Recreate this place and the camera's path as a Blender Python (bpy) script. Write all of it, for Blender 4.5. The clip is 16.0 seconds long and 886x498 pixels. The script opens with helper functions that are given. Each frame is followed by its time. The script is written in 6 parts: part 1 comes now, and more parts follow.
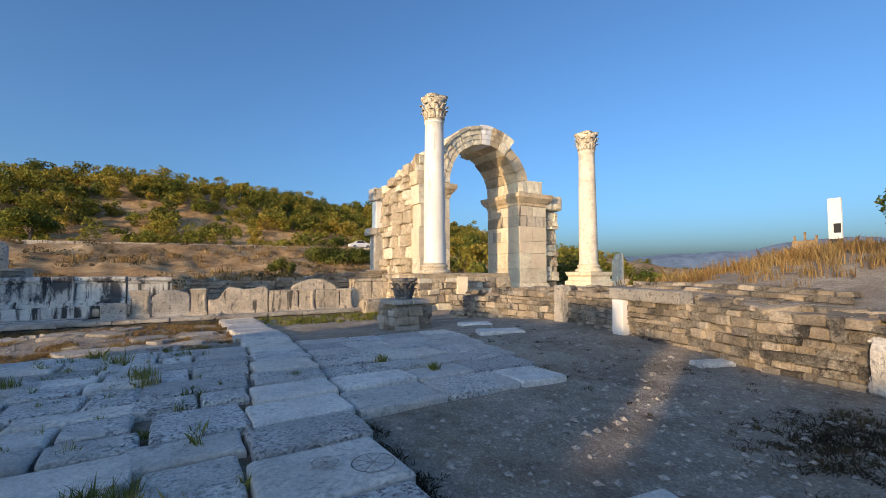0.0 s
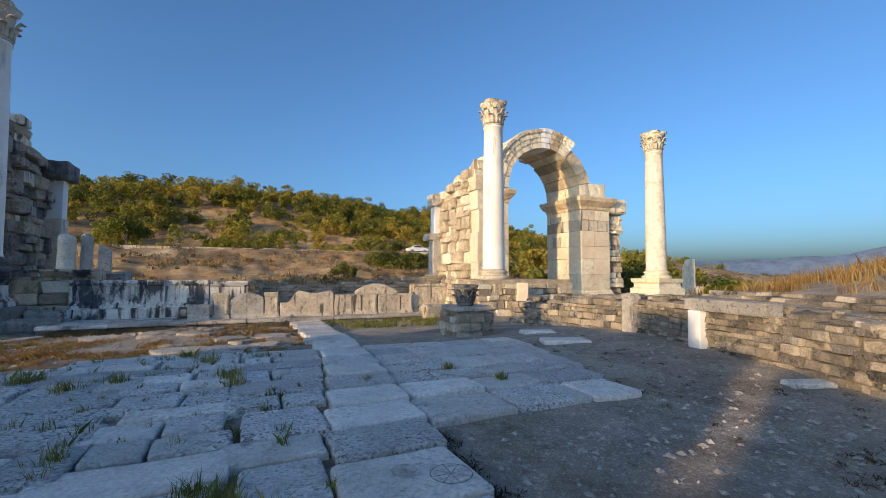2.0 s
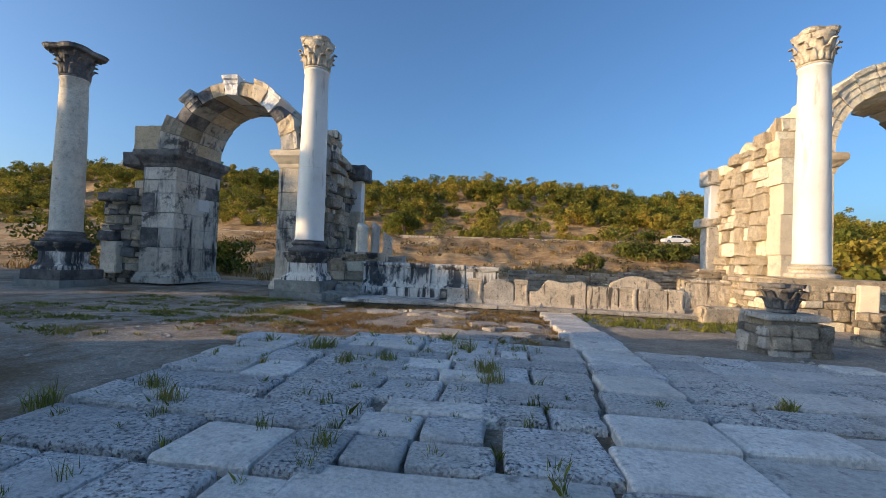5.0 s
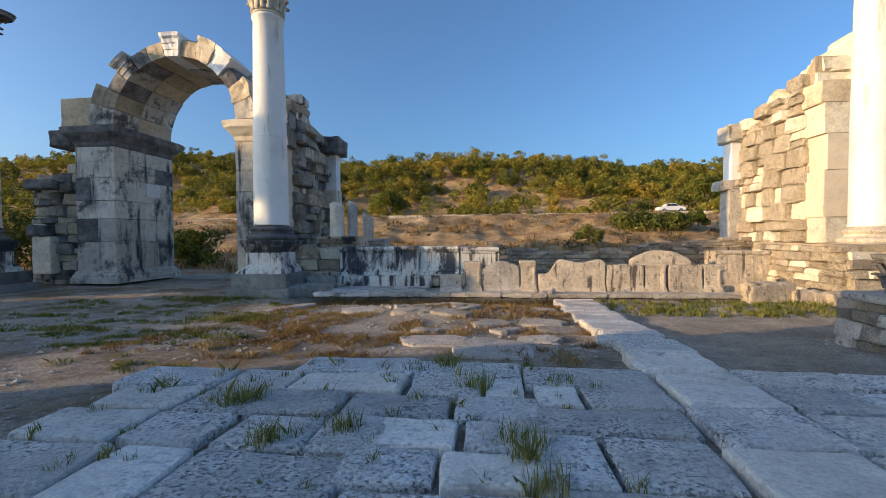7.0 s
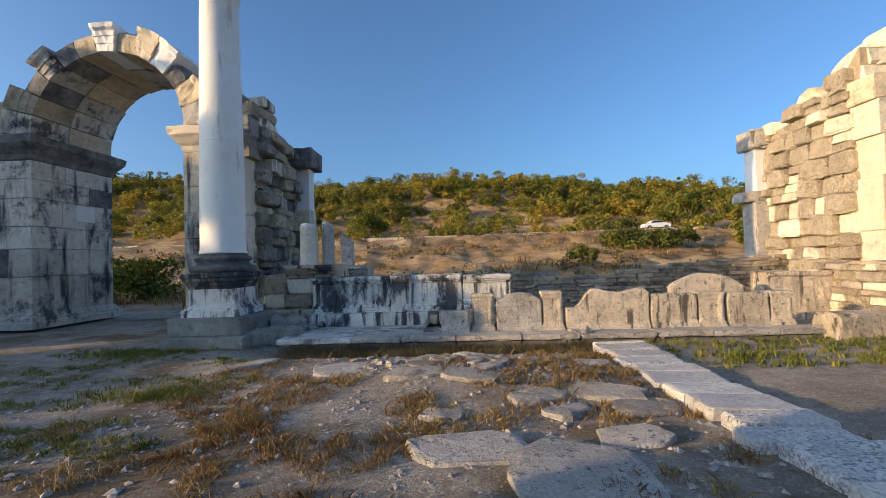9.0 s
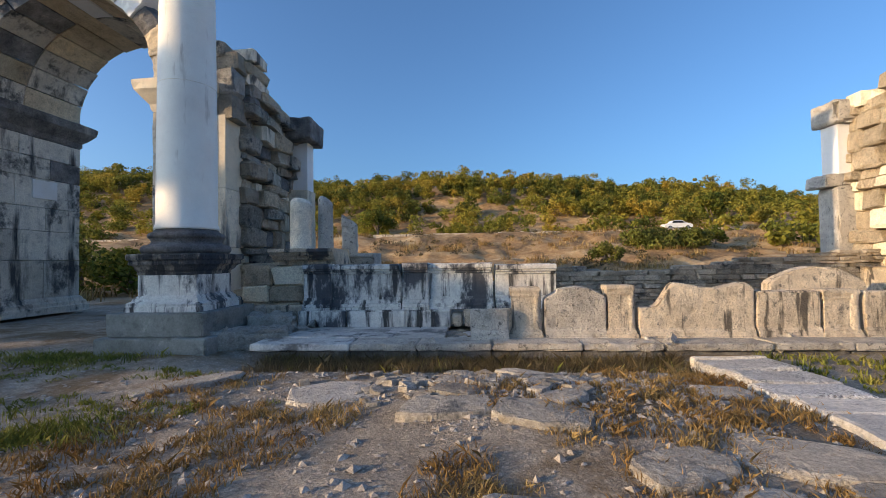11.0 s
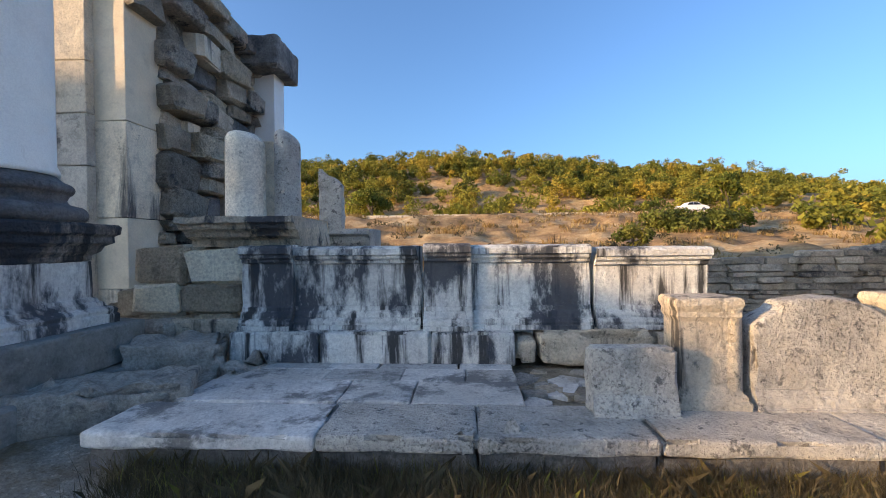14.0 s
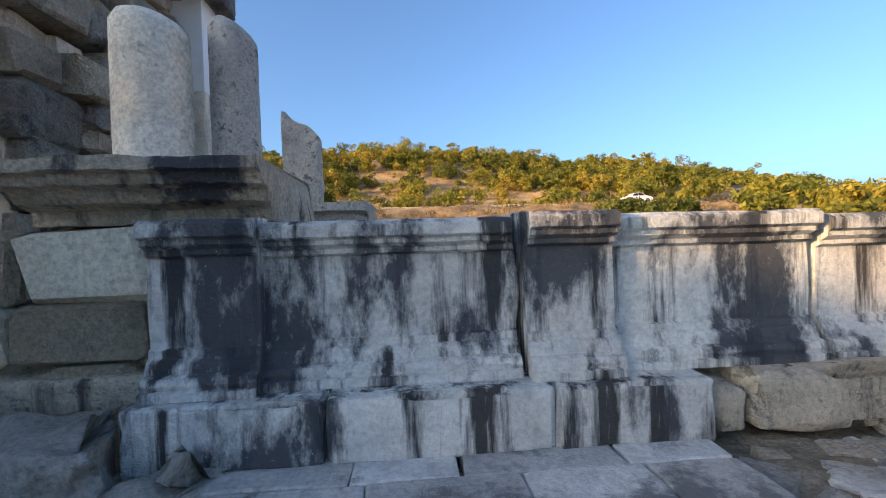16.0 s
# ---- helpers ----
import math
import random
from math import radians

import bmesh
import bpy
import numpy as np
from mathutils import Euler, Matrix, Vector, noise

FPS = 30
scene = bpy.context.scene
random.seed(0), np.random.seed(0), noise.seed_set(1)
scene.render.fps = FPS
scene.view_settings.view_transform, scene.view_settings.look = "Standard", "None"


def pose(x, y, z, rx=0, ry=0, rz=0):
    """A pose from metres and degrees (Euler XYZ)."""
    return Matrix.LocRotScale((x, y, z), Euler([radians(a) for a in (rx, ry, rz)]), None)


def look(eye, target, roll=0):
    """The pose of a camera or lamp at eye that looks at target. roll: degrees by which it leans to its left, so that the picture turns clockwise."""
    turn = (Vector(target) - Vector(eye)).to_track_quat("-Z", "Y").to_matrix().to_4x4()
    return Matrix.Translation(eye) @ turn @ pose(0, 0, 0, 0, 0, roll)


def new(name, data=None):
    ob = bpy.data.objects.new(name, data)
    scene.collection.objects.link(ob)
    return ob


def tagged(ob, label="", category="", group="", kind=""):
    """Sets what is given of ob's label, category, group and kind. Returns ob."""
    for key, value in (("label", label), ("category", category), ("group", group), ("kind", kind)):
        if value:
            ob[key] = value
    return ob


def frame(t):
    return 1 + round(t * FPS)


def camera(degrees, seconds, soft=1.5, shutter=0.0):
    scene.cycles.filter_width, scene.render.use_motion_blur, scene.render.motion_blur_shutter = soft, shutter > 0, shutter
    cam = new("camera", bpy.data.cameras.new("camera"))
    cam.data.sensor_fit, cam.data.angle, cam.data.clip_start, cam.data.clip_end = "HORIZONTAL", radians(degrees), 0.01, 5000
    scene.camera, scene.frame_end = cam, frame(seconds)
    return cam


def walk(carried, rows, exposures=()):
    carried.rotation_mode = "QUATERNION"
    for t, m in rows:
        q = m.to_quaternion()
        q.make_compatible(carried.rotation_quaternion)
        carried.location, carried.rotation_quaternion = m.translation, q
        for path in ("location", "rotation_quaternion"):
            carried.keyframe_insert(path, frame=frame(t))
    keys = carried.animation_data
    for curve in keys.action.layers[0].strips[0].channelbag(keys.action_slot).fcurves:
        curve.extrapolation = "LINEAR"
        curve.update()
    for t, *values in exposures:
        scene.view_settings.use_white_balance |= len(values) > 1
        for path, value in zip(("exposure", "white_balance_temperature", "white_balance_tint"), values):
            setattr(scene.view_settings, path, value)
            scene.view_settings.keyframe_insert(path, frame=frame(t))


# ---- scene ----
cam = camera(91.7, 16.0, soft=0.5)
PATH = [
    (0, (0.073, -0.382, 1.882), (1.109, 1.326, 1.977), -0.2),
    (0.3, (0.155, -0.392, 1.857), (1.34, 1.217, 1.848), -2.5),
    (0.5, (0.169, -0.394, 1.856), (1.352, 1.219, 1.85), -2.3),
    (1, (0.134, -0.411, 1.886), (1.291, 1.221, 1.887), -2.0),
    (1.5, (0.036, -0.351, 1.934), (1.079, 1.355, 1.973), -0.8),
    (2, (-0.099, -0.316, 1.955), (0.709, 1.51, 2.069), 0.2),
    (2.5, (-0.232, -0.245, 1.971), (0.363, 1.656, 2.148), 1.3),
    (3, (-0.295, -0.168, 1.994), (0.02, 1.796, 2.2), 2.1),
    (3.5, (-0.259, -0.07, 1.992), (-0.335, 1.914, 2.234), 3.3),
    (3.7, (-0.252, -0.001, 1.974), (-0.477, 1.971, 2.216), 4.1),
    (5.8, (-0.289, 2.217, 1.853), (-0.551, 4.198, 1.779), 0.5),
    (6, (-0.314, 2.488, 1.888), (-0.56, 4.471, 1.808), -0.6),
    (6.5, (-0.44, 3.226, 1.888), (-0.659, 5.212, 1.806), -0.5),
    (7, (-0.644, 3.965, 1.929), (-0.854, 5.953, 1.882), -0.5),
    (7.5, (-0.833, 4.663, 1.956), (-1.014, 6.655, 1.962), -1.0),
    (8, (-1.079, 5.419, 1.979), (-1.224, 7.413, 2.001), -1.2),
    (8.5, (-1.304, 6.12, 2.052), (-1.418, 8.117, 2.085), -1.7),
    (9, (-1.513, 6.859, 2.093), (-1.624, 8.855, 2.143), -1.8),
    (9.2, (-1.6, 7.162, 2.068), (-1.716, 9.158, 2.119), -1.9),
    (11.3, (-2.257, 10.094, 1.701), (-2.414, 12.087, 1.756), -0.3),
    (11.5, (-2.342, 10.427, 1.727), (-2.507, 12.42, 1.752), 0.6),
    (12, (-2.577, 11.149, 1.732), (-2.738, 13.143, 1.697), 1.4),
    (12.5, (-2.784, 11.907, 1.718), (-2.941, 13.901, 1.677), 0.2),
    (13, (-2.879, 12.629, 1.71), (-3.002, 14.625, 1.676), -0.2),
    (13.5, (-3.013, 13.407, 1.686), (-3.107, 15.405, 1.654), -0.6),
    (14, (-3.264, 14.177, 1.67), (-3.377, 16.174, 1.649), -0.6),
    (14.5, (-3.626, 14.872, 1.66), (-3.799, 16.864, 1.632), -0.2),
    (15, (-4.01, 15.522, 1.629), (-4.209, 17.511, 1.576), -1.2),
    (15.5, (-4.333, 16.191, 1.534), (-4.519, 18.18, 1.446), -1.6),
    (16, (-4.578, 16.844, 1.517), (-4.423, 18.838, 1.469), -1.7),
]
walk(cam, [(t, look(eye, target, roll)) for t, eye, target, roll in PATH], [(0, -0.12, 6700, 6), (3, -0.10, 6600, 5), (6, 0.08, 7150, 7), (9, 0.05, 7100, 7), (12.5, 0.28, 6850, 7), (15, 0.70, 7700, 12), (16, 0.70, 7800, 12)])

# ---------------------------------------------------------------- light
SUN_AZ = Vector((0.916, 0.400))          # the way the sunlight runs over the ground
SUN_EL = 11.0
world = bpy.data.worlds.new("sky")
scene.world = world
world.use_nodes = True
wt = world.node_tree
sky = wt.nodes.new("ShaderNodeTexSky")
sky.sky_type, sky.sun_disc = "NISHITA", False
sky.sun_elevation = radians(SUN_EL)
sky.sun_rotation = math.atan2(-SUN_AZ.x, -SUN_AZ.y)
sky.air_density, sky.dust_density, sky.ozone_density = 0.85, 3.0, 5.0
wt.nodes["Background"].inputs["Strength"].default_value = 0.29
wt.links.new(sky.outputs[0], wt.nodes["Background"].inputs["Color"])

sun_data = bpy.data.lights.new("sun", "SUN")
sun_data.energy, sun_data.angle, sun_data.color = 5.0, radians(0.55), (1.0, 0.69, 0.39)
sun = new("sun", sun_data)
ce = math.cos(radians(SUN_EL))
sun.matrix_world = look((0, 0, 60), (SUN_AZ.x * ce, SUN_AZ.y * ce, 60 - math.sin(radians(SUN_EL))))


# ---------------------------------------------------------------- materials
def ramp(nt, fac, stops):
    n = nt.nodes.new("ShaderNodeValToRGB")
    el = n.color_ramp.elements
    while len(el) < len(stops):
        el.new(0.5)
    for e, (p, c) in zip(el, stops):
        e.position = p
        e.color = (*c, 1) if len(c) == 3 else c
    nt.links.new(fac, n.inputs[0])
    return n.outputs[0]


def tex_noise(nt, vec, scale, detail=6.0, rough=0.6):
    n = nt.nodes.new("ShaderNodeTexNoise")
    n.inputs["Scale"].default_value, n.inputs["Detail"].default_value, n.inputs["Roughness"].default_value = scale, detail, rough
    nt.links.new(vec, n.inputs["Vector"])
    return n.outputs["Fac"]


def mixed(nt, fac, a, b, mode="MIX"):
    n = nt.nodes.new("ShaderNodeMix")
    n.data_type, n.blend_type = "RGBA", mode
    for sock, v in ((n.inputs["Factor"], fac), (n.inputs["A"], a), (n.inputs["B"], b)):
        if isinstance(v, (tuple, list)):
            sock.default_value = (*v, 1)
        elif isinstance(v, float):
            sock.default_value = v
        else:
            nt.links.new(v, sock)
    return n.outputs["Result"]


def stretched(nt, vec, s):
    n = nt.nodes.new("ShaderNodeMapping")
    n.inputs["Scale"].default_value = s
    nt.links.new(vec, n.inputs["Vector"])
    return n.outputs[0]


def surface(name, light, dark, scale=1.2, rough=0.85, bump=0.4, vary=0.25, lichen=None, lichen_at=0.62, lichen_scale=1.6,
            streak=None, streak_at=0.55, pit=None, fine=28.0, moss=None, moss_at=0.64, bump_fine=14.0, dist=0.02, grain_k=0.5, crust=0.0, mid=0.5, pit_k=0.9, run=(3.4, 3.4, 0.55), soft=0.04):
    """A weathered mineral surface: two-scale colour, own stains, streaks running down, pits and a fine relief; the
    shade of crevices and pits is put into the colour.
    """
    m = bpy.data.materials.new(name)
    m.use_nodes = True
    nt = m.node_tree
    light, dark = [tuple(min(0.86, 1.22 * v) for v in c) for c in (light, dark)]
    bsdf = nt.nodes["Principled BSDF"]
    geo = nt.nodes.new("ShaderNodeNewGeometry")
    pos = geo.outputs["Position"]
    info = nt.nodes.new("ShaderNodeObjectInfo")
    big = tex_noise(nt, pos, scale, 8, 0.65)
    col = ramp(nt, big, [(0.3, dark), (0.62, light)])
    grain = tex_noise(nt, pos, fine, 4, 0.7)
    col = mixed(nt, grain_k, col, ramp(nt, grain, [(0.32, (0.35, 0.35, 0.36)), (0.62, (1.2, 1.2, 1.2))]), "MULTIPLY")
    crevice_mottle = tex_noise(nt, pos, 4.5, 6, 0.7)
    # low spots of the relief are darkened too, crevice shade kept in the colour
    col = mixed(nt, mid, col, ramp(nt, crevice_mottle, [(0.32, (0.36, 0.35, 0.35)), (0.46, (0.95, 0.94, 0.93)), (0.66, (1.2, 1.18, 1.15))]), "MULTIPLY")
    v = ramp(nt, info.outputs["Random"], [(0.0, (1 - vary,) * 3), (0.5, (1, 1 - vary * 0.1, 1 - vary * 0.25)), (1.0, (1 + vary * 0.25,) * 3)])
    col = mixed(nt, 1.0, col, v, "MULTIPLY")
    if moss:
        f = ramp(nt, tex_noise(nt, pos, 0.9, 7, 0.7), [(moss_at, (0, 0, 0)), (moss_at + 0.12, (0.85, 0.85, 0.85))])
        col = mixed(nt, f, col, moss)
    if lichen:
        f = ramp(nt, tex_noise(nt, pos, lichen_scale, 9, 0.72), [(lichen_at - 0.05, (0, 0, 0)), (lichen_at + 0.04, (0.9, 0.9, 0.9))])
        col = mixed(nt, f, col, lichen)
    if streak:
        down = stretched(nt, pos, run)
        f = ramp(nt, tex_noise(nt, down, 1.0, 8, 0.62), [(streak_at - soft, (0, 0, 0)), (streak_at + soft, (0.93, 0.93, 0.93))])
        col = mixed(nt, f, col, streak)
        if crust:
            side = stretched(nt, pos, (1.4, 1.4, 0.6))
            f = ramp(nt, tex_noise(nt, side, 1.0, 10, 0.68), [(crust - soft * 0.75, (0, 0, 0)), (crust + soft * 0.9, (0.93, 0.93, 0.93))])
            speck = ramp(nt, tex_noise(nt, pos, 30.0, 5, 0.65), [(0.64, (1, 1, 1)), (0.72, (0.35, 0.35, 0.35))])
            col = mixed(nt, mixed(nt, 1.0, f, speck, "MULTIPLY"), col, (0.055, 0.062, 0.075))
    relief = tex_noise(nt, pos, bump_fine, 8, 0.7)
    if pit:
        dents = tex_noise(nt, stretched(nt, pos, (1.0, 1.25, 1.0)), pit, 2.5, 0.55)
        where = ramp(nt, tex_noise(nt, pos, 1.1, 4, 0.6), [(0.40, (0.15, 0.15, 0.15)), (0.56, (1, 1, 1))])
        cell = ramp(nt, dents, [(0.34, (0.0, 0.0, 0.0)), (0.47, (1, 1, 1))])
        relief = mixed(nt, 0.8 * pit_k, relief, mixed(nt, where, (1.0, 1.0, 1.0), cell))
        # the same dents darken the colour, shade painted into the pits
        spots = mixed(nt, where, (1.0, 1.0, 1.0), ramp(nt, dents, [(0.33, (0.13, 0.13, 0.14)), (0.43, (0.9, 0.9, 0.9)), (0.56, (1.2, 1.2, 1.19))]))
        col = mixed(nt, pit_k, col, spots, "MULTIPLY")
    b = nt.nodes.new("ShaderNodeBump")
    b.inputs["Strength"].default_value, b.inputs["Distance"].default_value = min(1.0, bump * 1.5), dist * 1.7
    nt.links.new(relief, b.inputs["Height"])
    b2 = nt.nodes.new("ShaderNodeBump")
    b2.inputs["Strength"].default_value, b2.inputs["Distance"].default_value = min(1.0, bump * 1.3), dist * 4
    nt.links.new(crevice_mottle, b2.inputs["Height"])
    nt.links.new(b2.outputs[0], b.inputs["Normal"])
    nt.links.new(b.outputs[0], bsdf.inputs["Normal"])
    nt.links.new(col, bsdf.inputs["Base Color"])
    bsdf.inputs["Roughness"].default_value = rough
    bsdf.inputs["Specular IOR Level"].default_value = 0.25
    return m


def leafy(name, a, b, c, scale=0.25, rough=0.7, trans=0.25, isle=0.5):
    m = bpy.data.materials.new(name)
    m.use_nodes = True
    nt = m.node_tree
    bsdf = nt.nodes["Principled BSDF"]
    geo = nt.nodes.new("ShaderNodeNewGeometry")
    n = tex_noise(nt, geo.outputs["Position"], scale, 3, 0.6)
    col = ramp(nt, n, [(0.36, a), (0.5, b), (0.64, c)])
    v = ramp(nt, geo.outputs["Random Per Island"], [(0.0, (1 - isle,) * 3), (1.0, (1 + isle * 0.6,) * 3)])
    col = mixed(nt, 1.0, col, v, "MULTIPLY")
    nt.links.new(col, bsdf.inputs["Base Color"])
    bsdf.inputs["Roughness"].default_value = rough
    bsdf.inputs["Specular IOR Level"].default_value = 0.15
    tr = nt.nodes.new("ShaderNodeBsdfTranslucent")
    nt.links.new(col, tr.inputs["Color"])
    mx = nt.nodes.new("ShaderNodeMixShader")
    mx.inputs[0].default_value = trans
    out = nt.nodes["Material Output"]
    nt.links.new(bsdf.outputs[0], mx.inputs[1])
    nt.links.new(tr.outputs[0], mx.inputs[2])
    nt.links.new(mx.outputs[0], out.inputs["Surface"])
    return m


def plain(name, col, rough=0.5, metal=0.0, trans=0.0):
    m = bpy.data.materials.new(name)
    m.use_nodes = True
    b = m.node_tree.nodes["Principled BSDF"]
    b.inputs["Base Color"].default_value = (*col, 1)
    b.inputs["Roughness"].default_value, b.inputs["Metallic"].default_value = rough, metal
    b.inputs["Transmission Weight"].default_value = trans
    return m


BLACK = (0.02, 0.021, 0.023)
M_SHAFT = surface("pale_marble_shaft", (0.74, 0.71, 0.66), (0.62, 0.59, 0.54), 0.5, 0.55, 0.08, 0.05, fine=60, streak=(0.55, 0.51, 0.45), streak_at=0.63, grain_k=0.15, mid=0.08)
M_OLDSHAFT = surface("old_marble_shaft", (0.70, 0.65, 0.55), (0.54, 0.49, 0.40), 1.1, 0.8, 0.35, 0.05, lichen=(0.17, 0.16, 0.15), lichen_at=0.66, lichen_scale=5)
M_CARVED = surface("carved_marble", (0.62, 0.56, 0.45), (0.40, 0.34, 0.26), 2.5, 0.8, 0.4, 0.1, lichen=(0.11, 0.1, 0.1), lichen_at=0.66, lichen_scale=3)
M_ASHLAR = surface("ashlar_limestone", (0.70, 0.63, 0.51), (0.52, 0.46, 0.37), 0.9, 0.85, 0.4, 0.28, lichen=(0.10, 0.10, 0.10), lichen_at=0.66, streak=(0.07, 0.07, 0.075), streak_at=0.61, grain_k=0.3, run=(2.6, 2.6, 0.3), soft=0.05)
M_ASHDARK = surface("blackened_ashlar", (0.66, 0.62, 0.55), (0.48, 0.45, 0.39), 0.8, 0.85, 0.45, 0.3, lichen=(0.06, 0.06, 0.062), lichen_at=0.58, lichen_scale=0.9, streak=(0.04, 0.04, 0.044), streak_at=0.605, grain_k=0.3, run=(2.2, 2.2, 0.35), soft=0.07)
# warm bounce light under the arch is mixed into this golden stone colour
M_ARCH = surface("arch_stone", (0.64, 0.54, 0.39), (0.42, 0.34, 0.23), 0.9, 0.85, 0.35, 0.3, lichen=(0.09, 0.085, 0.08), lichen_at=0.66)
M_WARM = surface("golden_ashlar", (0.74, 0.67, 0.54), (0.58, 0.50, 0.38), 0.9, 0.85, 0.35, 0.16)
M_RUBBLE = surface("tan_rubble", (0.66, 0.57, 0.43), (0.52, 0.43, 0.31), 1.3, 0.9, 0.6, 0.16, bump_fine=9, dist=0.04)
M_GREYRUB = surface("grey_rubble", (0.62, 0.57, 0.49), (0.34, 0.31, 0.27), 1.5, 0.9, 0.85, 0.45, lichen=(0.09, 0.09, 0.095), lichen_at=0.58, bump_fine=9, dist=0.04)
M_DARKST = surface("dark_weathered_stone", (0.24, 0.235, 0.23), (0.06, 0.06, 0.064), 1.6, 0.85, 0.6, 0.3, lichen=(0.46, 0.42, 0.36), lichen_at=0.66)
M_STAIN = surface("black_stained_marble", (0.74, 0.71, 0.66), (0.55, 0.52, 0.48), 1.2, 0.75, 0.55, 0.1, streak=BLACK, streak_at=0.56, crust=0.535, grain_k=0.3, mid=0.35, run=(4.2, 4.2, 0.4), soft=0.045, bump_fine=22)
M_CRUST = surface("black_crusted_moulding", (0.34, 0.31, 0.27), (0.10, 0.10, 0.10), 2.2, 0.85, 0.7, 0.1, streak=(0.05, 0.052, 0.055), streak_at=0.52, crust=0.47, bump_fine=18)
M_GREENST = surface("dark_green_plinth_marble", (0.24, 0.25, 0.235), (0.13, 0.14, 0.13), 1.1, 0.75, 0.35, 0.1, lichen=(0.42, 0.41, 0.38), lichen_at=0.66, lichen_scale=2.5, grain_k=0.3)
M_CORN = surface("crusted_cornice_stone", (0.66, 0.56, 0.43), (0.44, 0.37, 0.28), 1.4, 0.88, 0.7, 0.2, streak=(0.05, 0.05, 0.05), streak_at=0.62, crust=0.555, bump_fine=18)
M_GREYM = surface("grey_lichened_marble", (0.52, 0.49, 0.44), (0.35, 0.325, 0.29), 1.5, 0.85, 0.7, 0.15, lichen=(0.13, 0.125, 0.12), lichen_at=0.6, lichen_scale=9, bump_fine=22, pit=40.0, pit_k=0.35, grain_k=0.3)
M_PANEL = surface("weathered_panel_marble", (0.60, 0.52, 0.41), (0.42, 0.36, 0.28), 1.4, 0.85, 0.7, 0.2, lichen=(0.17, 0.16, 0.145), lichen_at=0.61, lichen_scale=6, streak=(0.09, 0.08, 0.07), streak_at=0.59, bump_fine=20, pit=34.0, pit_k=0.25, grain_k=0.3, run=(4.5, 4.5, 0.5))
M_NEWM = surface("new_white_marble", (0.78, 0.76, 0.71), (0.70, 0.67, 0.62), 0.8, 0.6, 0.06, 0.05, fine=70, grain_k=0.15, mid=0.1)
M_CREAM = surface("cream_infill", (0.66, 0.58, 0.45), (0.56, 0.48, 0.36), 0.9, 0.8, 0.15, 0.12, grain_k=0.15, mid=0.2)
M_SLAB = surface("paving_marble", (0.76, 0.74, 0.70), (0.60, 0.585, 0.555), 1.1, 0.7, 0.8, 0.25, pit=27.0, lichen=(0.17, 0.165, 0.16), lichen_at=0.65, lichen_scale=2.2, dist=0.04, mid=0.4, grain_k=0.4, pit_k=0.75)
M_SLABS = surface("smooth_paving_marble", (0.65, 0.625, 0.58), (0.47, 0.45, 0.415), 0.9, 0.65, 0.45, 0.25, lichen=(0.2, 0.19, 0.18), lichen_at=0.66, lichen_scale=2.2, dist=0.016, grain_k=0.35, mid=0.35, pit=16.0, pit_k=0.35)
M_POOL = surface("pool_floor_marble", (0.56, 0.54, 0.51), (0.34, 0.33, 0.31), 1.0, 0.6, 0.3, 0.3, lichen=(0.15, 0.145, 0.14), lichen_at=0.58, lichen_scale=1.8, grain_k=0.35, mid=0.4)
M_BOULDER = surface("boulder_stone", (0.47, 0.44, 0.39), (0.27, 0.25, 0.22), 1.6, 0.9, 1.0, 0.3, lichen=(0.13, 0.13, 0.125), lichen_at=0.6)
M_WALLST = surface("fieldstone", (0.44, 0.385, 0.31), (0.22, 0.19, 0.15), 1.4, 0.92, 0.8, 0.45, lichen=(0.09, 0.085, 0.08), lichen_at=0.62)
M_MORTAR = surface("earth_core", (0.30, 0.25, 0.18), (0.17, 0.14, 0.10), 2.0, 0.95, 0.8, 0.0, bump_fine=7)
M_GOLDMORTAR = surface("lime_core", (0.48, 0.39, 0.27), (0.33, 0.26, 0.17), 2.0, 0.95, 0.8, 0.0, bump_fine=7)
M_PEBBLE = surface("pebbles", (0.42, 0.38, 0.33), (0.26, 0.23, 0.2), 6.0, 0.9, 0.3, 0.0)
M_ROAD = surface("road_gravel", (0.40, 0.35, 0.29), (0.29, 0.25, 0.2), 0.6, 0.95, 0.4, 0.0)
M_SHRUB = leafy("hill_foliage", (0.13, 0.15, 0.03), (0.28, 0.26, 0.045), (0.44, 0.32, 0.06), 0.09, isle=0.45, trans=0.4)
M_BUSH = leafy("green_foliage", (0.08, 0.11, 0.022), (0.15, 0.17, 0.03), (0.23, 0.21, 0.035), 0.7, trans=0.4)
M_OLIVE = leafy("dark_foliage", (0.09, 0.11, 0.026), (0.15, 0.165, 0.036), (0.22, 0.205, 0.045), 0.6, trans=0.35)
M_DRY = leafy("dry_grass", (0.24, 0.14, 0.05), (0.33, 0.215, 0.085), (0.42, 0.31, 0.14), 0.8, 0.85, 0.2)
M_LITTER = leafy("dark_litter", (0.05, 0.04, 0.025), (0.08, 0.062, 0.036), (0.13, 0.10, 0.055), 1.2, 0.9, 0.1)
M_STRAW = leafy("grey_straw", (0.09, 0.075, 0.042), (0.14, 0.112, 0.062), (0.20, 0.16, 0.09), 1.2, 0.85, 0.2)
M_GREEN = leafy("green_grass", (0.14, 0.16, 0.035), (0.22, 0.235, 0.05), (0.36, 0.31, 0.10), 1.5, 0.7, 0.25)
M_BARK = surface("bark", (0.20, 0.16, 0.12), (0.10, 0.08, 0.06), 3.0, 0.95, 0.6, 0.1)
M_CAR = plain("white_car_paint", (0.75, 0.75, 0.74), 0.25)
M_GLASS = plain("dark_car_glass", (0.02, 0.025, 0.03), 0.08)
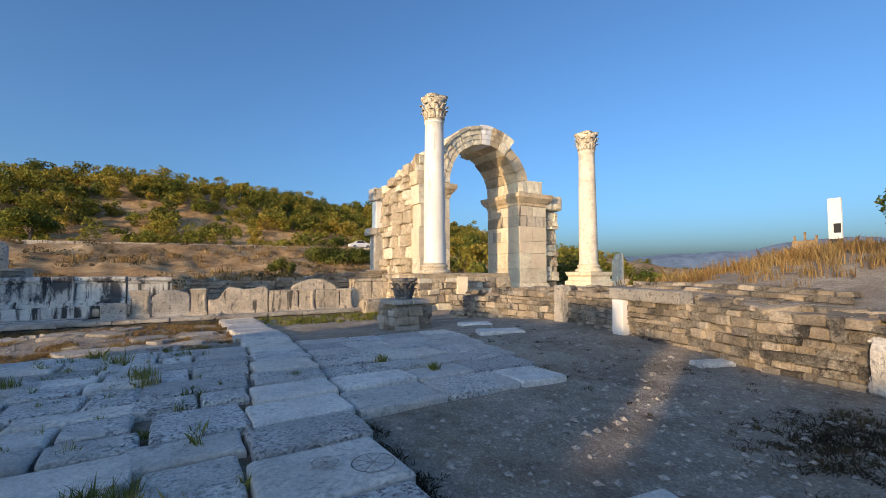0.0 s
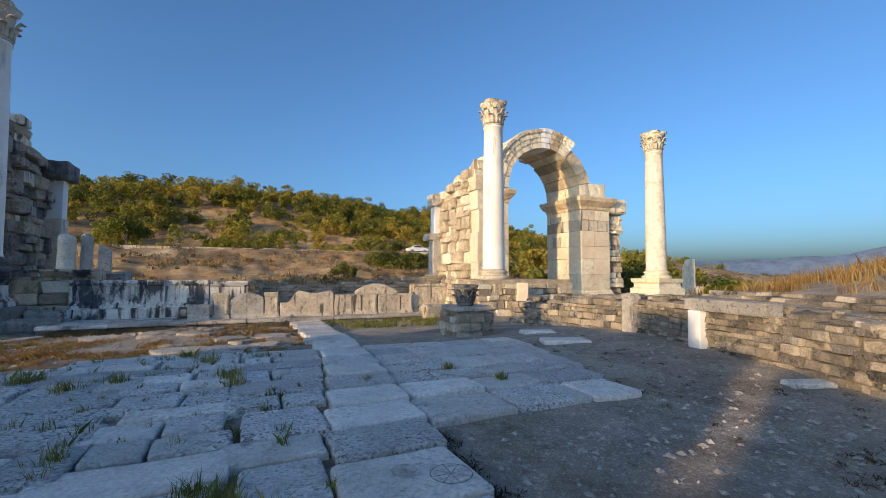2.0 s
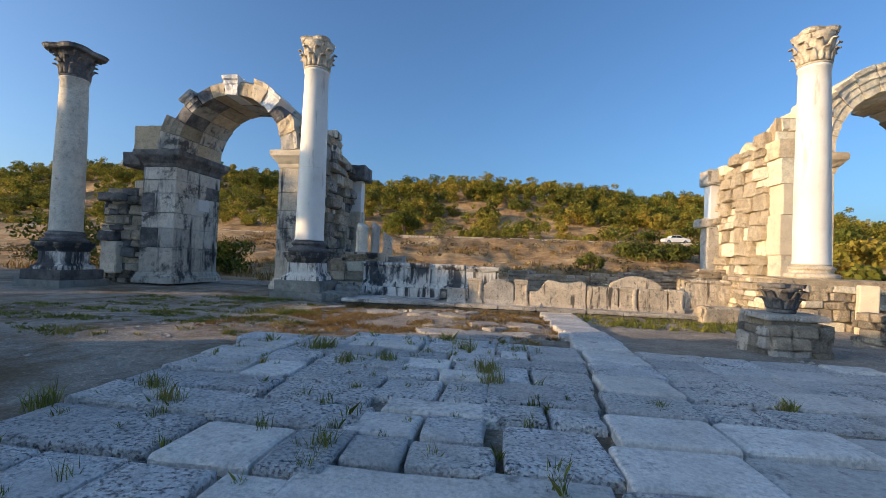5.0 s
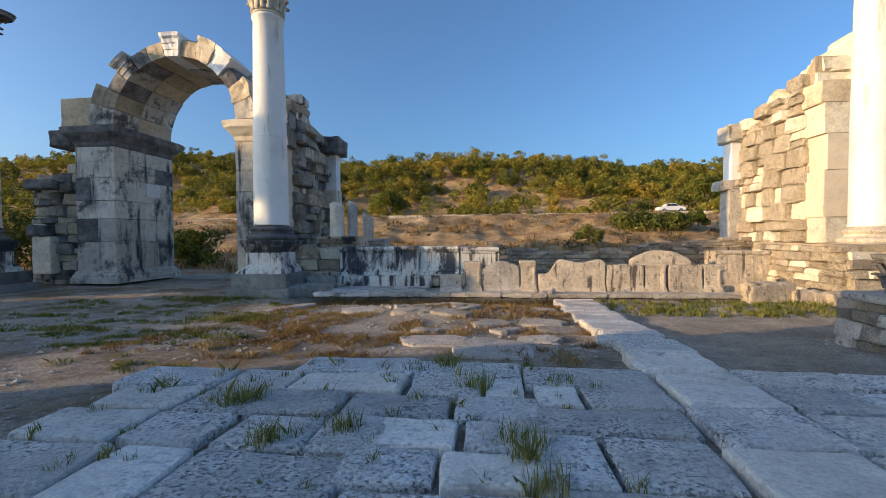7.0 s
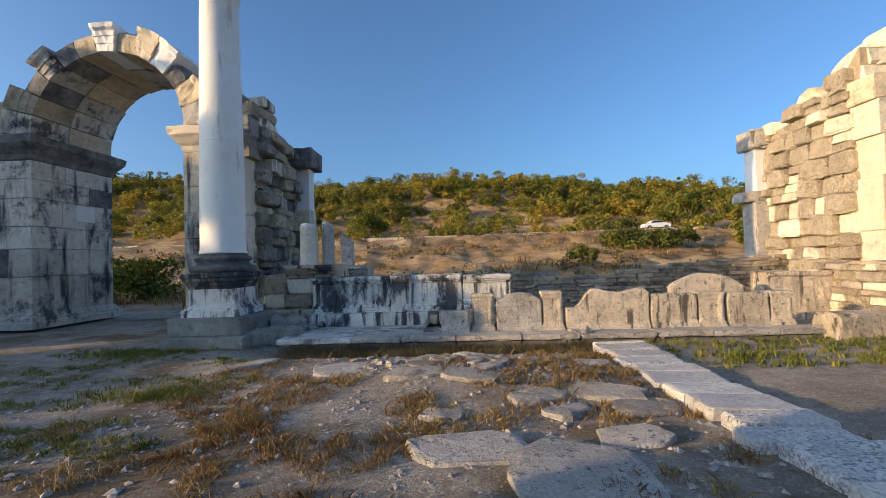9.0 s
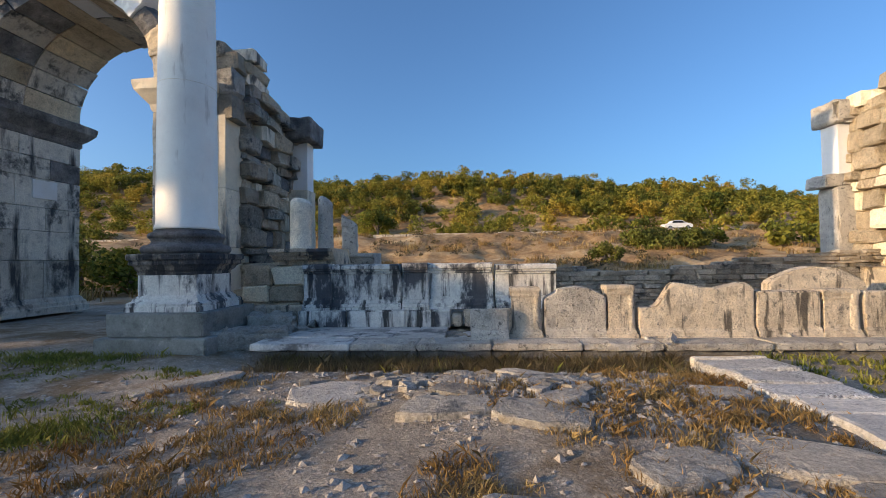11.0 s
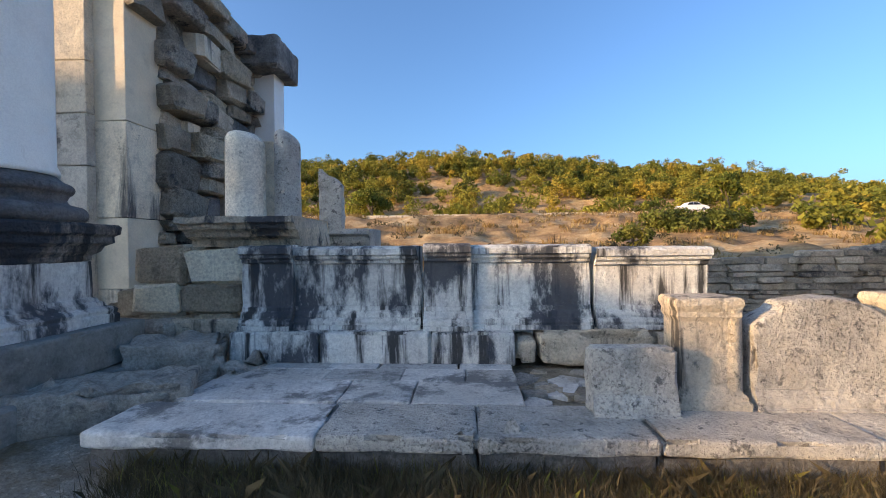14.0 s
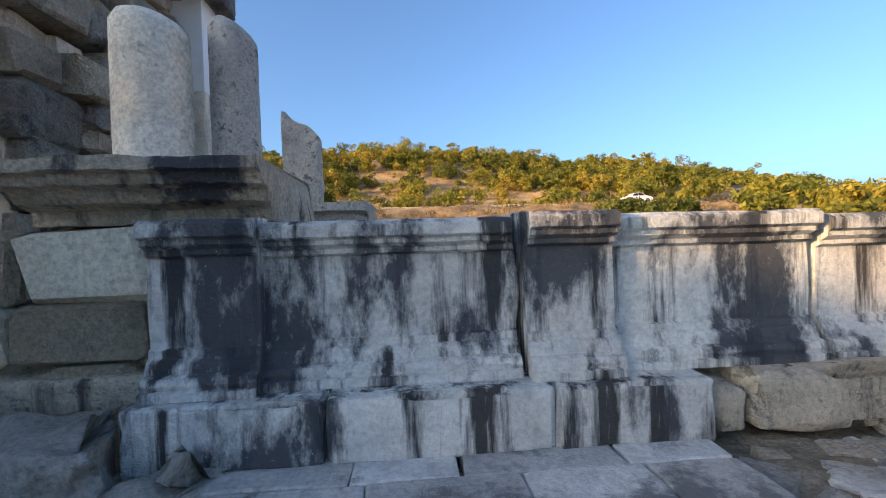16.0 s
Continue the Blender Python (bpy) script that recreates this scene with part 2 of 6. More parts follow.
M_TYRE = plain("tyre_rubber", (0.02, 0.02, 0.02), 0.8)
M_METAL = plain("alloy_rim", (0.45, 0.45, 0.46), 0.35, 1.0)
M_LAMPG = plain("lamp_glass", (0.6, 0.5, 0.45), 0.2)
M_SIGNW = surface("white_sign_panel", (0.74, 0.72, 0.68), (0.66, 0.64, 0.6), 1.0, 0.6, 0.05, 0.0, mid=0.0)
M_SIGNB = plain("black_sign_panel", (0.02, 0.02, 0.022), 0.5)
M_WOODP = surface("weathered_wood", (0.34, 0.25, 0.15), (0.2, 0.14, 0.08), 3.0, 0.85, 0.3, 0.1)


def ground_material():
    """Gravelly earth with dry-grass matting and paler trodden patches, at three scales."""
    m = surface("gravelly_earth", (0.42, 0.37, 0.305), (0.235, 0.20, 0.16), 0.9, 0.95, 0.9, 0.0, fine=45, bump_fine=24, dist=0.02)
    nt = m.node_tree
    bsdf = nt.nodes["Principled BSDF"]
    col = bsdf.inputs["Base Color"].links[0].from_socket
    pos = nt.nodes.new("ShaderNodeNewGeometry").outputs["Position"]
    vor = nt.nodes.new("ShaderNodeTexVoronoi")
    vor.inputs["Scale"].default_value = 34
    nt.links.new(pos, vor.inputs["Vector"])
    stones = ramp(nt, vor.outputs["Color"], [(0.2, (0.75, 0.75, 0.75)), (0.75, (1.0, 1.0, 1.0)), (0.93, (1.6, 1.55, 1.5))])
    col = mixed(nt, 0.75, col, stones, "MULTIPLY")
    f = ramp(nt, tex_noise(nt, pos, 0.33, 7, 0.75), [(0.47, (0, 0, 0)), (0.58, (0.8, 0.8, 0.8))])
    east = nt.nodes.new("ShaderNodeSeparateXYZ")
    nt.links.new(pos, east.inputs[0])
    bare = nt.nodes.new("ShaderNodeMapRange")
    bare.inputs["From Min"].default_value, bare.inputs["From Max"].default_value = 1.0, 3.0
    bare.inputs["To Min"].default_value, bare.inputs["To Max"].default_value = 1.0, 0.25
    nt.links.new(east.outputs["X"], bare.inputs["Value"])
    f = mixed(nt, 1.0, f, bare.outputs[0], "MULTIPLY")
    col = mixed(nt, f, col, mixed(nt, tex_noise(nt, pos, 12.0, 5, 0.7), (0.09, 0.06, 0.03), (0.26, 0.17, 0.075)))
    # the far slopes: ochre earth and dry scrub
    sep = nt.nodes.new("ShaderNodeSeparateXYZ")
    nt.links.new(pos, sep.inputs[0])
    far = nt.nodes.new("ShaderNodeMapRange")
    far.inputs["From Min"].default_value, far.inputs["From Max"].default_value = 27.0, 33.0
    nt.links.new(sep.outputs["Y"], far.inputs["Value"])
    slope = ramp(nt, tex_noise(nt, pos, 0.22, 9, 0.75), [(0.36, (0.20, 0.13, 0.065)), (0.48, (0.38, 0.24, 0.12)), (0.57, (0.50, 0.35, 0.185)), (0.68, (0.58, 0.47, 0.31))])
    slope = mixed(nt, 0.5, slope, ramp(nt, tex_noise(nt, pos, 2.2, 6, 0.75), [(0.35, (0.45, 0.42, 0.4)), (0.65, (1.25, 1.2, 1.1))]), "MULTIPLY")
    col = mixed(nt, far.outputs[0], col, slope)
    nt.links.new(col, bsdf.inputs["Base Color"])
    return m


M_GROUND = ground_material()


# ---------------------------------------------------------------- mesh helpers
def mesh_of(bm, name):
    me = bpy.data.meshes.new(name)
    bm.to_mesh(me)
    bm.free()
    return me


def thing(name, label, category, group="", kind="", at=(0, 0, 0)):
    ob = new(name)
    ob.location = at
    return tagged(ob, label, category, group, kind)


def part(name, data, material, parent=None, label="", m=None, smooth=False):
    """One mesh object from a bmesh or a mesh, placed in the world by m, under parent."""
    me = data if isinstance(data, bpy.types.Mesh) else mesh_of(data, name)
    if not me.materials:
        me.materials.append(material)
    if smooth:
        me.polygons.foreach_set("use_smooth", [True] * len(me.polygons))
    ob = new(name, me)
    if label:
        ob["label"] = label
    if parent is not None:
        ob.parent = parent
        inv = Matrix.Translation(-world_at(parent))
        ob.matrix_basis = inv @ (m if m is not None else Matrix())
    elif m is not None:
        ob.matrix_basis = m
    return ob


def world_at(ob):
    v = Vector(ob.location)
    while ob.parent is not None:
        ob = ob.parent
        v = v + Vector(ob.location)
    return v


def fuzz(p, f, seed=0.0):
    return noise.noise(Vector((p[0] * f + seed, p[1] * f + seed * 1.7, p[2] * f - seed)))


def worn_box(w, d, h, r=0.03, step=0.12, amp=0.012, freq=3.0, seed=0.0, chip=0.0, top=None):
    """A stone block, base at z = 0, centred in x and y, with rounded, chipped edges; top(x) bends its upper edge."""
    hs = (w / 2, d / 2, h / 2)
    r = min(r, w * 0.4, d * 0.4, h * 0.4)

    def ticks(half):
        n = max(1, round(2 * (half - r) / step))
        return [-half, -half + r * 0.35] + [-half + r + i * 2 * (half - r) / n for i in range(n + 1)] + [half - r * 0.35, half]

    tk = [ticks(a) for a in hs]
    bm = bmesh.new()
    index = {}

    def vert(p):
        k = (round(p[0], 5), round(p[1], 5), round(p[2], 5))
        if k in index:
            return index[k]
        q = [max(-(a - r), min(a - r, c)) for a, c in zip(hs, p)]
        e = Vector([c - b for c, b in zip(p, q)])
        edge = sum(1 for c in e if abs(c) > r * 0.3)
        n = e.normalized() if e.length > 1e-9 else Vector((0, 0, 1))
        if edge > 1:
            e = n * r
        out = Vector(q) + e + n * amp * fuzz(p, freq, seed)
        if chip and edge > 1:
            c = fuzz(p, 2.3, seed + 31) + 0.5 * fuzz(p, 6.0, seed + 9)
            if c > 0.12:
                out -= n * chip * (c - 0.12) * 3
        out.z += h / 2
        if top:
            out.z *= top(out.x) / h
        index[k] = bm.verts.new(out)
        return index[k]

    for ax in range(3):
        u, v = (ax + 1) % 3, (ax + 2) % 3
        for side in (-1, 1):
            for i in range(len(tk[u]) - 1):
                for j in range(len(tk[v]) - 1):
                    quad = []
                    for a, b in ((i, j), (i + 1, j), (i + 1, j + 1), (i, j + 1)):
                        p = [0, 0, 0]
                        p[ax], p[u], p[v] = side * hs[ax], tk[u][a], tk[v][b]
                        quad.append(vert(p))
                    bm.faces.new(quad if side > 0 else quad[::-1])
    return bm


def rough_unit(seed):
    """A rough unit stone (1 x 1 x 1, centred), few triangles."""
    rnd = random.Random(seed)
    bm = bmesh.new()
    bmesh.ops.create_cube(bm, size=1.0)
    bmesh.ops.bevel(bm, geom=bm.edges[:], offset=0.10, segments=1, affect="EDGES", profile=0.6)
    for v in bm.verts:
        v.co += Vector([rnd.uniform(-1, 1) * 0.07 for _ in range(3)])
    return mesh_of(bm, "stone")


def block_unit(seed):
    """A dressed unit block with small arrises."""
    rnd = random.Random(seed)
    bm = bmesh.new()
    bmesh.ops.create_cube(bm, size=1.0)
    bmesh.ops.bevel(bm, geom=bm.edges[:], offset=0.022, segments=1, affect="EDGES", profile=0.6)
    for v in bm.verts:
        v.co += Vector([rnd.uniform(-1, 1) * 0.009 for _ in range(3)])
    return mesh_of(bm, "block")


POOLS = {}


def piece(mat, rough, rnd):
    key = (mat.name, rough)
    if key not in POOLS:
        POOLS[key] = []
        for i in range(7):
            me = rough_unit(i + 3) if rough else block_unit(i + 40)
            me.materials.append(mat)
            POOLS[key].append(me)
    return rnd.choice(POOLS[key])


def put_stone(parent, mat, centre, size, rnd, rough=True, tilt=2.0, yaw=0.0, name="stone"):
    m = pose(*centre, rnd.uniform(-tilt, tilt), rnd.uniform(-tilt, tilt), yaw + rnd.uniform(-tilt, tilt)) @ Matrix.Diagonal((*size, 1))
    return part(name, piece(mat, rough, rnd), mat, parent, m=m)


def square_turned(profile, hx, hy, step=0.2, amp=0.006, seed=0.0, cap=True, chip=1.5):
    """A moulded block: the profile's (outset, z) run round a rectangle of half sizes hx, hy."""
    bm = bmesh.new()
    nx, ny = max(1, round(2 * hx / step)), max(1, round(2 * hy / step))
    rings = []
    for off, z in profile:
        ax, ay = hx + off, hy + off
        loop = [(-ax + 2 * ax * i / nx, -ay) for i in range(nx)] + [(ax, -ay + 2 * ay * i / ny) for i in range(ny)]
        loop += [(ax - 2 * ax * i / nx, ay) for i in range(nx)] + [(-ax, ay - 2 * ay * i / ny) for i in range(ny)]
        ring = []
        for x, y in loop:
            k = 1 + amp * fuzz((x, y, z), 7.0, seed) / max(0.3, (ax + ay) / 2)
            c = 0.0
            if abs(abs(x) - ax) < 1e-6 and abs(abs(y) - ay) < 1e-6:
                c = max(0.0, fuzz((x, y, z), 2.0, seed + 5)) * amp * chip / max(ax, 0.3)
            ring.append(bm.verts.new((x * k * (1 - c), y * k * (1 - c), z + amp * 0.5 * fuzz((x, y, z), 4, seed + 2))))
        rings.append(ring)
    for a, b in zip(rings, rings[1:]):
        n = len(a)
        for i in range(n):
            bm.faces.new((a[i], a[(i + 1) % n], b[(i + 1) % n], b[i]))
    if cap:
        bm.faces.new(rings[-1])
        bm.faces.new(rings[0][::-1])
    return bm


def turned(profile, n=40, amp=0.0, seed=0.0, cap=True):
    """A lathe round z from (radius, z) pairs."""
    bm = bmesh.new()
    rings = []
    for r, z in profile:
        ring = []
        for i in range(n):
            a = 2 * math.pi * i / n
            p = (r * math.cos(a), r * math.sin(a), z)
            k = 1 + amp * fuzz(p, 1.3, seed) + amp * 0.5 * fuzz(p, 4.0, seed + 3)
            ring.append(bm.verts.new((p[0] * k, p[1] * k, z)))
        rings.append(ring)
    for a, b in zip(rings, rings[1:]):
        for i in range(n):
            bm.faces.new((a[i], a[(i + 1) % n], b[(i + 1) % n], b[i]))
    if cap:
        bm.faces.new(rings[-1])
        bm.faces.new(rings[0][::-1])
    return bm


def moulded_run(profile, x0, x1, step=0.12, amp=0.01, seed=0.0, break_left=0.0, break_right=0.0, chip=0.0):
    """A moulded block along x: the closed (y, z) profile, run from x0 to x1, worn, with broken ends."""
    bm = bmesh.new()
    n = max(2, round((x1 - x0) / step))
    rows = []
    cy = sum(p[0] for p in profile) / len(profile)
    cz = sum(p[1] for p in profile) / len(profile)
    for i in range(n + 1):
        x = x0 + (x1 - x0) * i / n
        row = []
        for y, z in profile:
            p = (x, y, z)
            w = amp * fuzz(p, 4.0, seed) + amp * 0.7 * fuzz(p, 11.0, seed + 4)
            c = chip * max(0.0, fuzz(p, 1.9, seed + 12) - 0.25) * 2
            dx = 0.0
            if i == 0:
                dx = break_left * (0.5 + fuzz((0, y, z), 2.2, seed + 20))
            if i == n:
                dx = -break_right * (0.5 + fuzz((0, y, z), 2.2, seed + 22))
            yy = y + (w if y > cy else -w) + (cy - y) * c
            zz = z + 0.6 * w + (cz - z) * c * (1 if z > cz else 0)
            row.append(bm.verts.new((x + dx, yy, zz)))
        rows.append(row)
    k = len(profile)
    for a, b in zip(rows, rows[1:]):
        for j in range(k):
            bm.faces.new((a[j], a[(j + 1) % k], b[(j + 1) % k], b[j]))
    bm.faces.new(rows[0])
    bm.faces.new(rows[-1][::-1])
    bmesh.ops.recalc_face_normals(bm, faces=bm.faces[:])
    return bm


def from_arrays(name, verts, faces):
    me = bpy.data.meshes.new(name)
    me.from_pydata(verts.tolist() if hasattr(verts, "tolist") else verts, [], faces.tolist() if hasattr(faces, "tolist") else faces)
    me.update()
    return me


# ---------------------------------------------------------------- the ground
def smooth01(v, a, b):
    t = max(0.0, min(1.0, (v - a) / (b - a)))
    return t * t * (3 - 2 * t)


# the front of the retaining wall, from the gate towards the path
RET = [(9.0, 13.6), (9.7, 11.6), (10.0, 9.2), (9.35, 6.6), (8.95, 4.7), (8.3, 3.0), (8.1, 1.7), (7.5, 0.2), (6.2, -2.0), (4.7, -4.2)]


def ret_x(y):
    pts = RET[::-1]
    if y <= pts[0][1]:
        return pts[0][0] + (y - pts[0][1]) * 0.65
    for (xa, ya), (xb, yb) in zip(pts, pts[1:]):
        if y <= yb:
            return xa + (xb - xa) * (y - ya) / (yb - ya)
    return pts[-1][0]


def rise(x, y):
    """The street lies a little higher than the basin."""
    return (0.10 + 0.12 * smooth01(y, 2.0, 7.5)) * (1 - smooth01(y, 8.5, 15.0)) + 0.09 * smooth01(x, 5.0, 9.0) * (1 - smooth01(y, 9.0, 15.0)) + 0.08 * math.exp(-((x + 8.2) / 2.2) ** 2 - ((y - 18.0) / 2.0) ** 2)


def ground_z(x, y):
    z = rise(x, y)
    # the made ground behind the retaining wall, with its mound
    if y < 15.0:
        inside = smooth01(x - ret_x(y), 0.25, 0.6) * (1 - smooth01(y, 13.0, 14.2))
        z += 0.92 * inside
        z += 1.35 * inside * smooth01(x, 11.5, 20) * (1 - smooth01(y, 4.5, 11.0))
    # the trough before the basin's kerb
    z -= 0.14 * smooth01(y, 15.9, 16.9) * (1 - smooth01(y, 17.7, 18.3)) * smooth01(x, -7.2, -6.0) * (1 - smooth01(x, 1.0, 1.6))
    # the earth packed between the paving slabs
    z += 0.04 * smooth01(x, -4.9, -4.0) * (1 - smooth01(x, 4.2, 4.7)) * (1 - smooth01(y, 8.6, 9.4)) * (1 - smooth01(x, 1.6, 1.85) * (1 - smooth01(y, 4.2, 4.5)))
    # a mound of rubble where the path ends
    z += 0.22 * math.exp(-((x + 1.2) / 2.6) ** 2 - ((y - 14.4) / 1.3) ** 2)
    # earth banked up in the basin's western corner
    z += 0.10 * math.exp(-((x + 7.0) / 0.9) ** 2 - ((y - 19.5) / 0.9) ** 2)
    # the slope behind, the road's bench and the hill
    if y > 26:
        z += 5.6 * smooth01(y, 28, 74) * 0.55 + 5.6 * 0.45 * smooth01(y, 52, 76)
        z += 0.22 * smooth01(y, 75.3, 76.2)
        fall = 1 - smooth01(x, 60, 165)
        wob = 1 + 0.03 * math.sin(x * 0.035 + 1.0) + 0.03 * math.sin(x * 0.09)
        hill = smooth01(y, 83, 165) * (17.5 + 3.5 * smooth01(60 - x, 0, 80)) * wob
        if x < -40:
            hill *= 1 + 0.25 * smooth01(-x, 40, 120)
        z += hill * fall
        z -= 5.6 * smooth01(x, 70, 170) * smooth01(y, 28, 74)
    # the plain to the east lies lower
    z -= 4.0 * smooth01(x, 36, 110) * (1 - smooth01(y, 30, 80))
    # small unevenness
    d = math.hypot(x, y - 12)
    z += 0.035 * fuzz((x, y, 0), 0.7, 3.0) * (1 - smooth01(y, 17.5, 18)) + 0.018 * fuzz((x, y, 0), 2.6, 8.0)
    if y > 28:
        z += smooth01(y, 28, 45) * (0.7 * fuzz((x, y, 0), 0.16, 5.0) + 0.5 * fuzz((x, y, 0), 0.45, 6.0)) * (1 - 0.85 * math.exp(-((y - 79) / 4.5) ** 2))
    if y > 90:
        z += 2.5 * fuzz((x, y, 0), 0.03, 9.0)
    return z


def spread(lo, hi, a, b, fine, grow):
    """Grid lines: close between a and b, wider and wider out to lo and hi."""
    mid = list(np.arange(a, b + 1e-6, fine))
    out, s, v = [], fine, b
    while v < hi:
        s *= grow
        v += s
        out.append(min(v, hi))
    low, s, v = [], fine, a
    while v > lo:
        s *= grow
        v -= s
        low.append(max(v, lo))
    return low[::-1] + mid + out


def build_ground():
    xs = spread(-2500, 2500, -24, 26, 0.25, 1.05)
    ys = spread(-2500, 2500, -6, 30, 0.25, 1.035)
    verts = [(x, y, ground_z(x, y)) for y in ys for x in xs]
    n = len(xs)
    faces = [(j * n + i, j * n + i + 1, (j + 1) * n + i + 1, (j + 1) * n + i) for j in range(len(ys) - 1) for i in range(n - 1)]
    me = from_arrays("ground", verts, faces)
    ob = part("ground", me, M_GROUND, smooth=True)
    tagged(ob, "gravelly earth with dry grass rising to a scrubby hill", "ground", kind="structure")


build_ground()


def build_road():
    """The gravel road on its bench along the slope, 5 m wide."""
    verts, faces = [], []
    xs = np.arange(-160, 150, 3.0)
    for i, x in enumerate(xs):
        for j, y in enumerate((76.4, 77.6, 80.6, 81.6)):
            verts.append((x, y, ground_z(x, y) + (0.14 if j in (1, 2) else -0.05)))
    for i in range(len(xs) - 1):
        for j in range(3):
            faces.append((i * 4 + j, i * 4 + j + 4, i * 4 + j + 5, i * 4 + j + 1))
    ob = part("road", from_arrays("road", verts, faces), M_ROAD)
    tagged(ob, "pale gravel road along the hillside", "road", kind="structure")
    # a pale stone edge on its near side
    rnd = random.Random(4)
    edge = thing("road_kerb", "low pale stone edge along the gravel road", "kerb", kind="structure")
    x = -70.0
    while x < 60:
        w = rnd.uniform(1.5, 3.5)
        y = 75.5
        put_stone(edge, M_PANEL, (x + w / 2, y, 5.58 - 5.6 * smooth01(x, 70, 170)), (w, 0.6, rnd.uniform(0.6, 0.8)), rnd, True, 1.5)
        x += w + rnd.uniform(0, 0.3)


build_road()


# ---------------------------------------------------------------- columns
def leaf_strip(bm, ang, r0, z0, height, width, curl):
    """One acanthus leaf: a bent, tapering, thick blade that hugs the bell and curls out at its tip."""
    n = 6
    rows = []
    ca, sa = math.cos(ang), math.sin(ang)
    for i in range(n + 1):
        t = i / n
        z = z0 + height * (t if t < 0.85 else 0.85 + (t - 0.85) * -0.4)
        r = r0 + 0.05 * t + curl * max(0.0, t - 0.45) ** 1.5 * 2.4
        w = width * (1.0 - 0.15 * t - 0.55 * max(0, t - 0.7) / 0.3) * (1 + 0.12 * (i % 2))
        row = []
        for s, bulge in ((-1, 0.0), (-0.45, 0.028), (0, 0.005), (0.45, 0.028), (1, 0.0)):
            x, y = r + bulge, s * w / 2
            row.append(bm.verts.new((x * ca - y * sa, x * sa + y * ca, z)))
        rows.append(row)
    for a, b in zip(rows, rows[1:]):
        for j in range(4):
            bm.faces.new((a[j], a[j + 1], b[j + 1], b[j]))
    return rows


def add_ring(bm, centre, axis_ang, r, tube):
    """A volute: a small spiral tube in the upright plane at axis_ang."""
    pts = []
    for i in range(15):
        a = i / 14 * 2 * math.pi * 1.35
        k = r * (1 - 0.6 * i / 14)
        pts.append((k * math.cos(a), k * math.sin(a)))
    ca, sa = math.cos(axis_ang), math.sin(axis_ang)
    loops = []
    for u, v in pts:
        loop = []
        for q in range(5):
            b = 2 * math.pi * q / 5
            du = tube * math.cos(b) * u / (math.hypot(u, v) + 1e-6)
            dv = tube * math.cos(b) * v / (math.hypot(u, v) + 1e-6)
            side = tube * 1.5 * math.sin(b)
            x, y = centre[0] + (u + du), side
            loop.append(bm.verts.new((x * ca - y * sa, x * sa + y * ca, centre[1] + v + dv)))
        loops.append(loop)
    for a, b in zip(loops, loops[1:]):
        for q in range(5):
            bm.faces.new((a[q], a[(q + 1) % 5], b[(q + 1) % 5], b[q]))
    bm.faces.new(loops[0][::-1])
    bm.faces.new(loops[-1])


def corinthian(parent, base, r, h, mat, broken=0.0, wide=1.0):
    """The capital's bell with two leaf rings, corner volutes and a hollow-sided abacus slab."""
    bell = turned([(r * 0.98, 0), (r * 1.07, 0.02), (r * 1.07, 0.07), (r * 0.99, 0.09), (r * 1.0, h * 0.5), (r * 1.1, h * 0.75), (r * 1.32, h * 0.88)], 28, 0.01)
    part("bell", bell, mat, parent, m=Matrix.Translation(base), smooth=True)
    leaves = bmesh.new()
    for k in range(8):
        leaf_strip(leaves, 2 * math.pi * k / 8, r * 1.03, 0.09, h * 0.40, r * 0.78, 0.34 * r)
        leaf_strip(leaves, 2 * math.pi * (k + 0.5) / 8, r * 1.03, 0.12, h * 0.66, r * 0.74, 0.42 * r)
    me = mesh_of(leaves, "leaves")
    ob = part("acanthus_leaves", me, mat, parent, m=Matrix.Translation(base), smooth=True)
    sol = ob.modifiers.new("thick", "SOLIDIFY")
    sol.thickness = 0.03
    vol = bmesh.new()
    for k in range(4):
        a = math.pi / 4 + k * math.pi / 2
        if broken and k == 2:
            continue
        add_ring(vol, (r * 1.30 * wide, h * 0.80), a, r * 0.17, r * 0.055)
        part("corner_volute", vol, mat, parent, m=Matrix.Translation(base), smooth=True)
        vol = bmesh.new()
    vol.free()
    ab = bmesh.new()
    rings = []
    for z, k in ((h * 0.87, 0.96), (h * 0.92, 1.0), (h * 0.95, 1.0), (h, 1.05)):
        ring = []
        for i in range(32):
            a = 2 * math.pi * i / 32
            s = abs(math.cos(2 * (a - math.pi / 4)))
            rr = r * k * wide * (1.30 + 0.42 * s ** 1.6 if abs(math.sin(2 * a)) > 0.3 else 1.30)
            rr *= 1 - broken * max(0, fuzz((math.cos(a), math.sin(a), 0), 1.5, 4.0))
            ring.append(ab.verts.new((rr * math.cos(a), rr * math.sin(a), z)))
        rings.append(ring)
    for a, b in zip(rings, rings[1:]):
        for i in range(32):
            ab.faces.new((a[i], a[(i + 1) % 32], b[(i + 1) % 32], b[i]))
    ab.faces.new(rings[-1])
    ab.faces.new(rings[0][::-1])
    part("abacus", ab, mat, parent, m=Matrix.Translation(base))


def attic_base(r):
    """Lathe profile of the moulded base: torus, scotia, torus and fillet."""
    p = [(r * 1.36, 0.0)]
    p += [(r * 1.30 + 0.09 * math.cos(a), 0.09 + 0.09 * math.sin(a)) for a in np.linspace(-1.4, 1.5, 8)]
    p += [(r * 1.18, 0.20), (r * 1.13, 0.25), (r * 1.17, 0.30)]
    p += [(r * 1.15 + 0.06 * math.cos(a), 0.365 + 0.06 * math.sin(a)) for a in np.linspace(-1.4, 1.5, 7)]
    p += [(r * 1.08, 0.45), (r * 1.0, 0.50)]
    return p


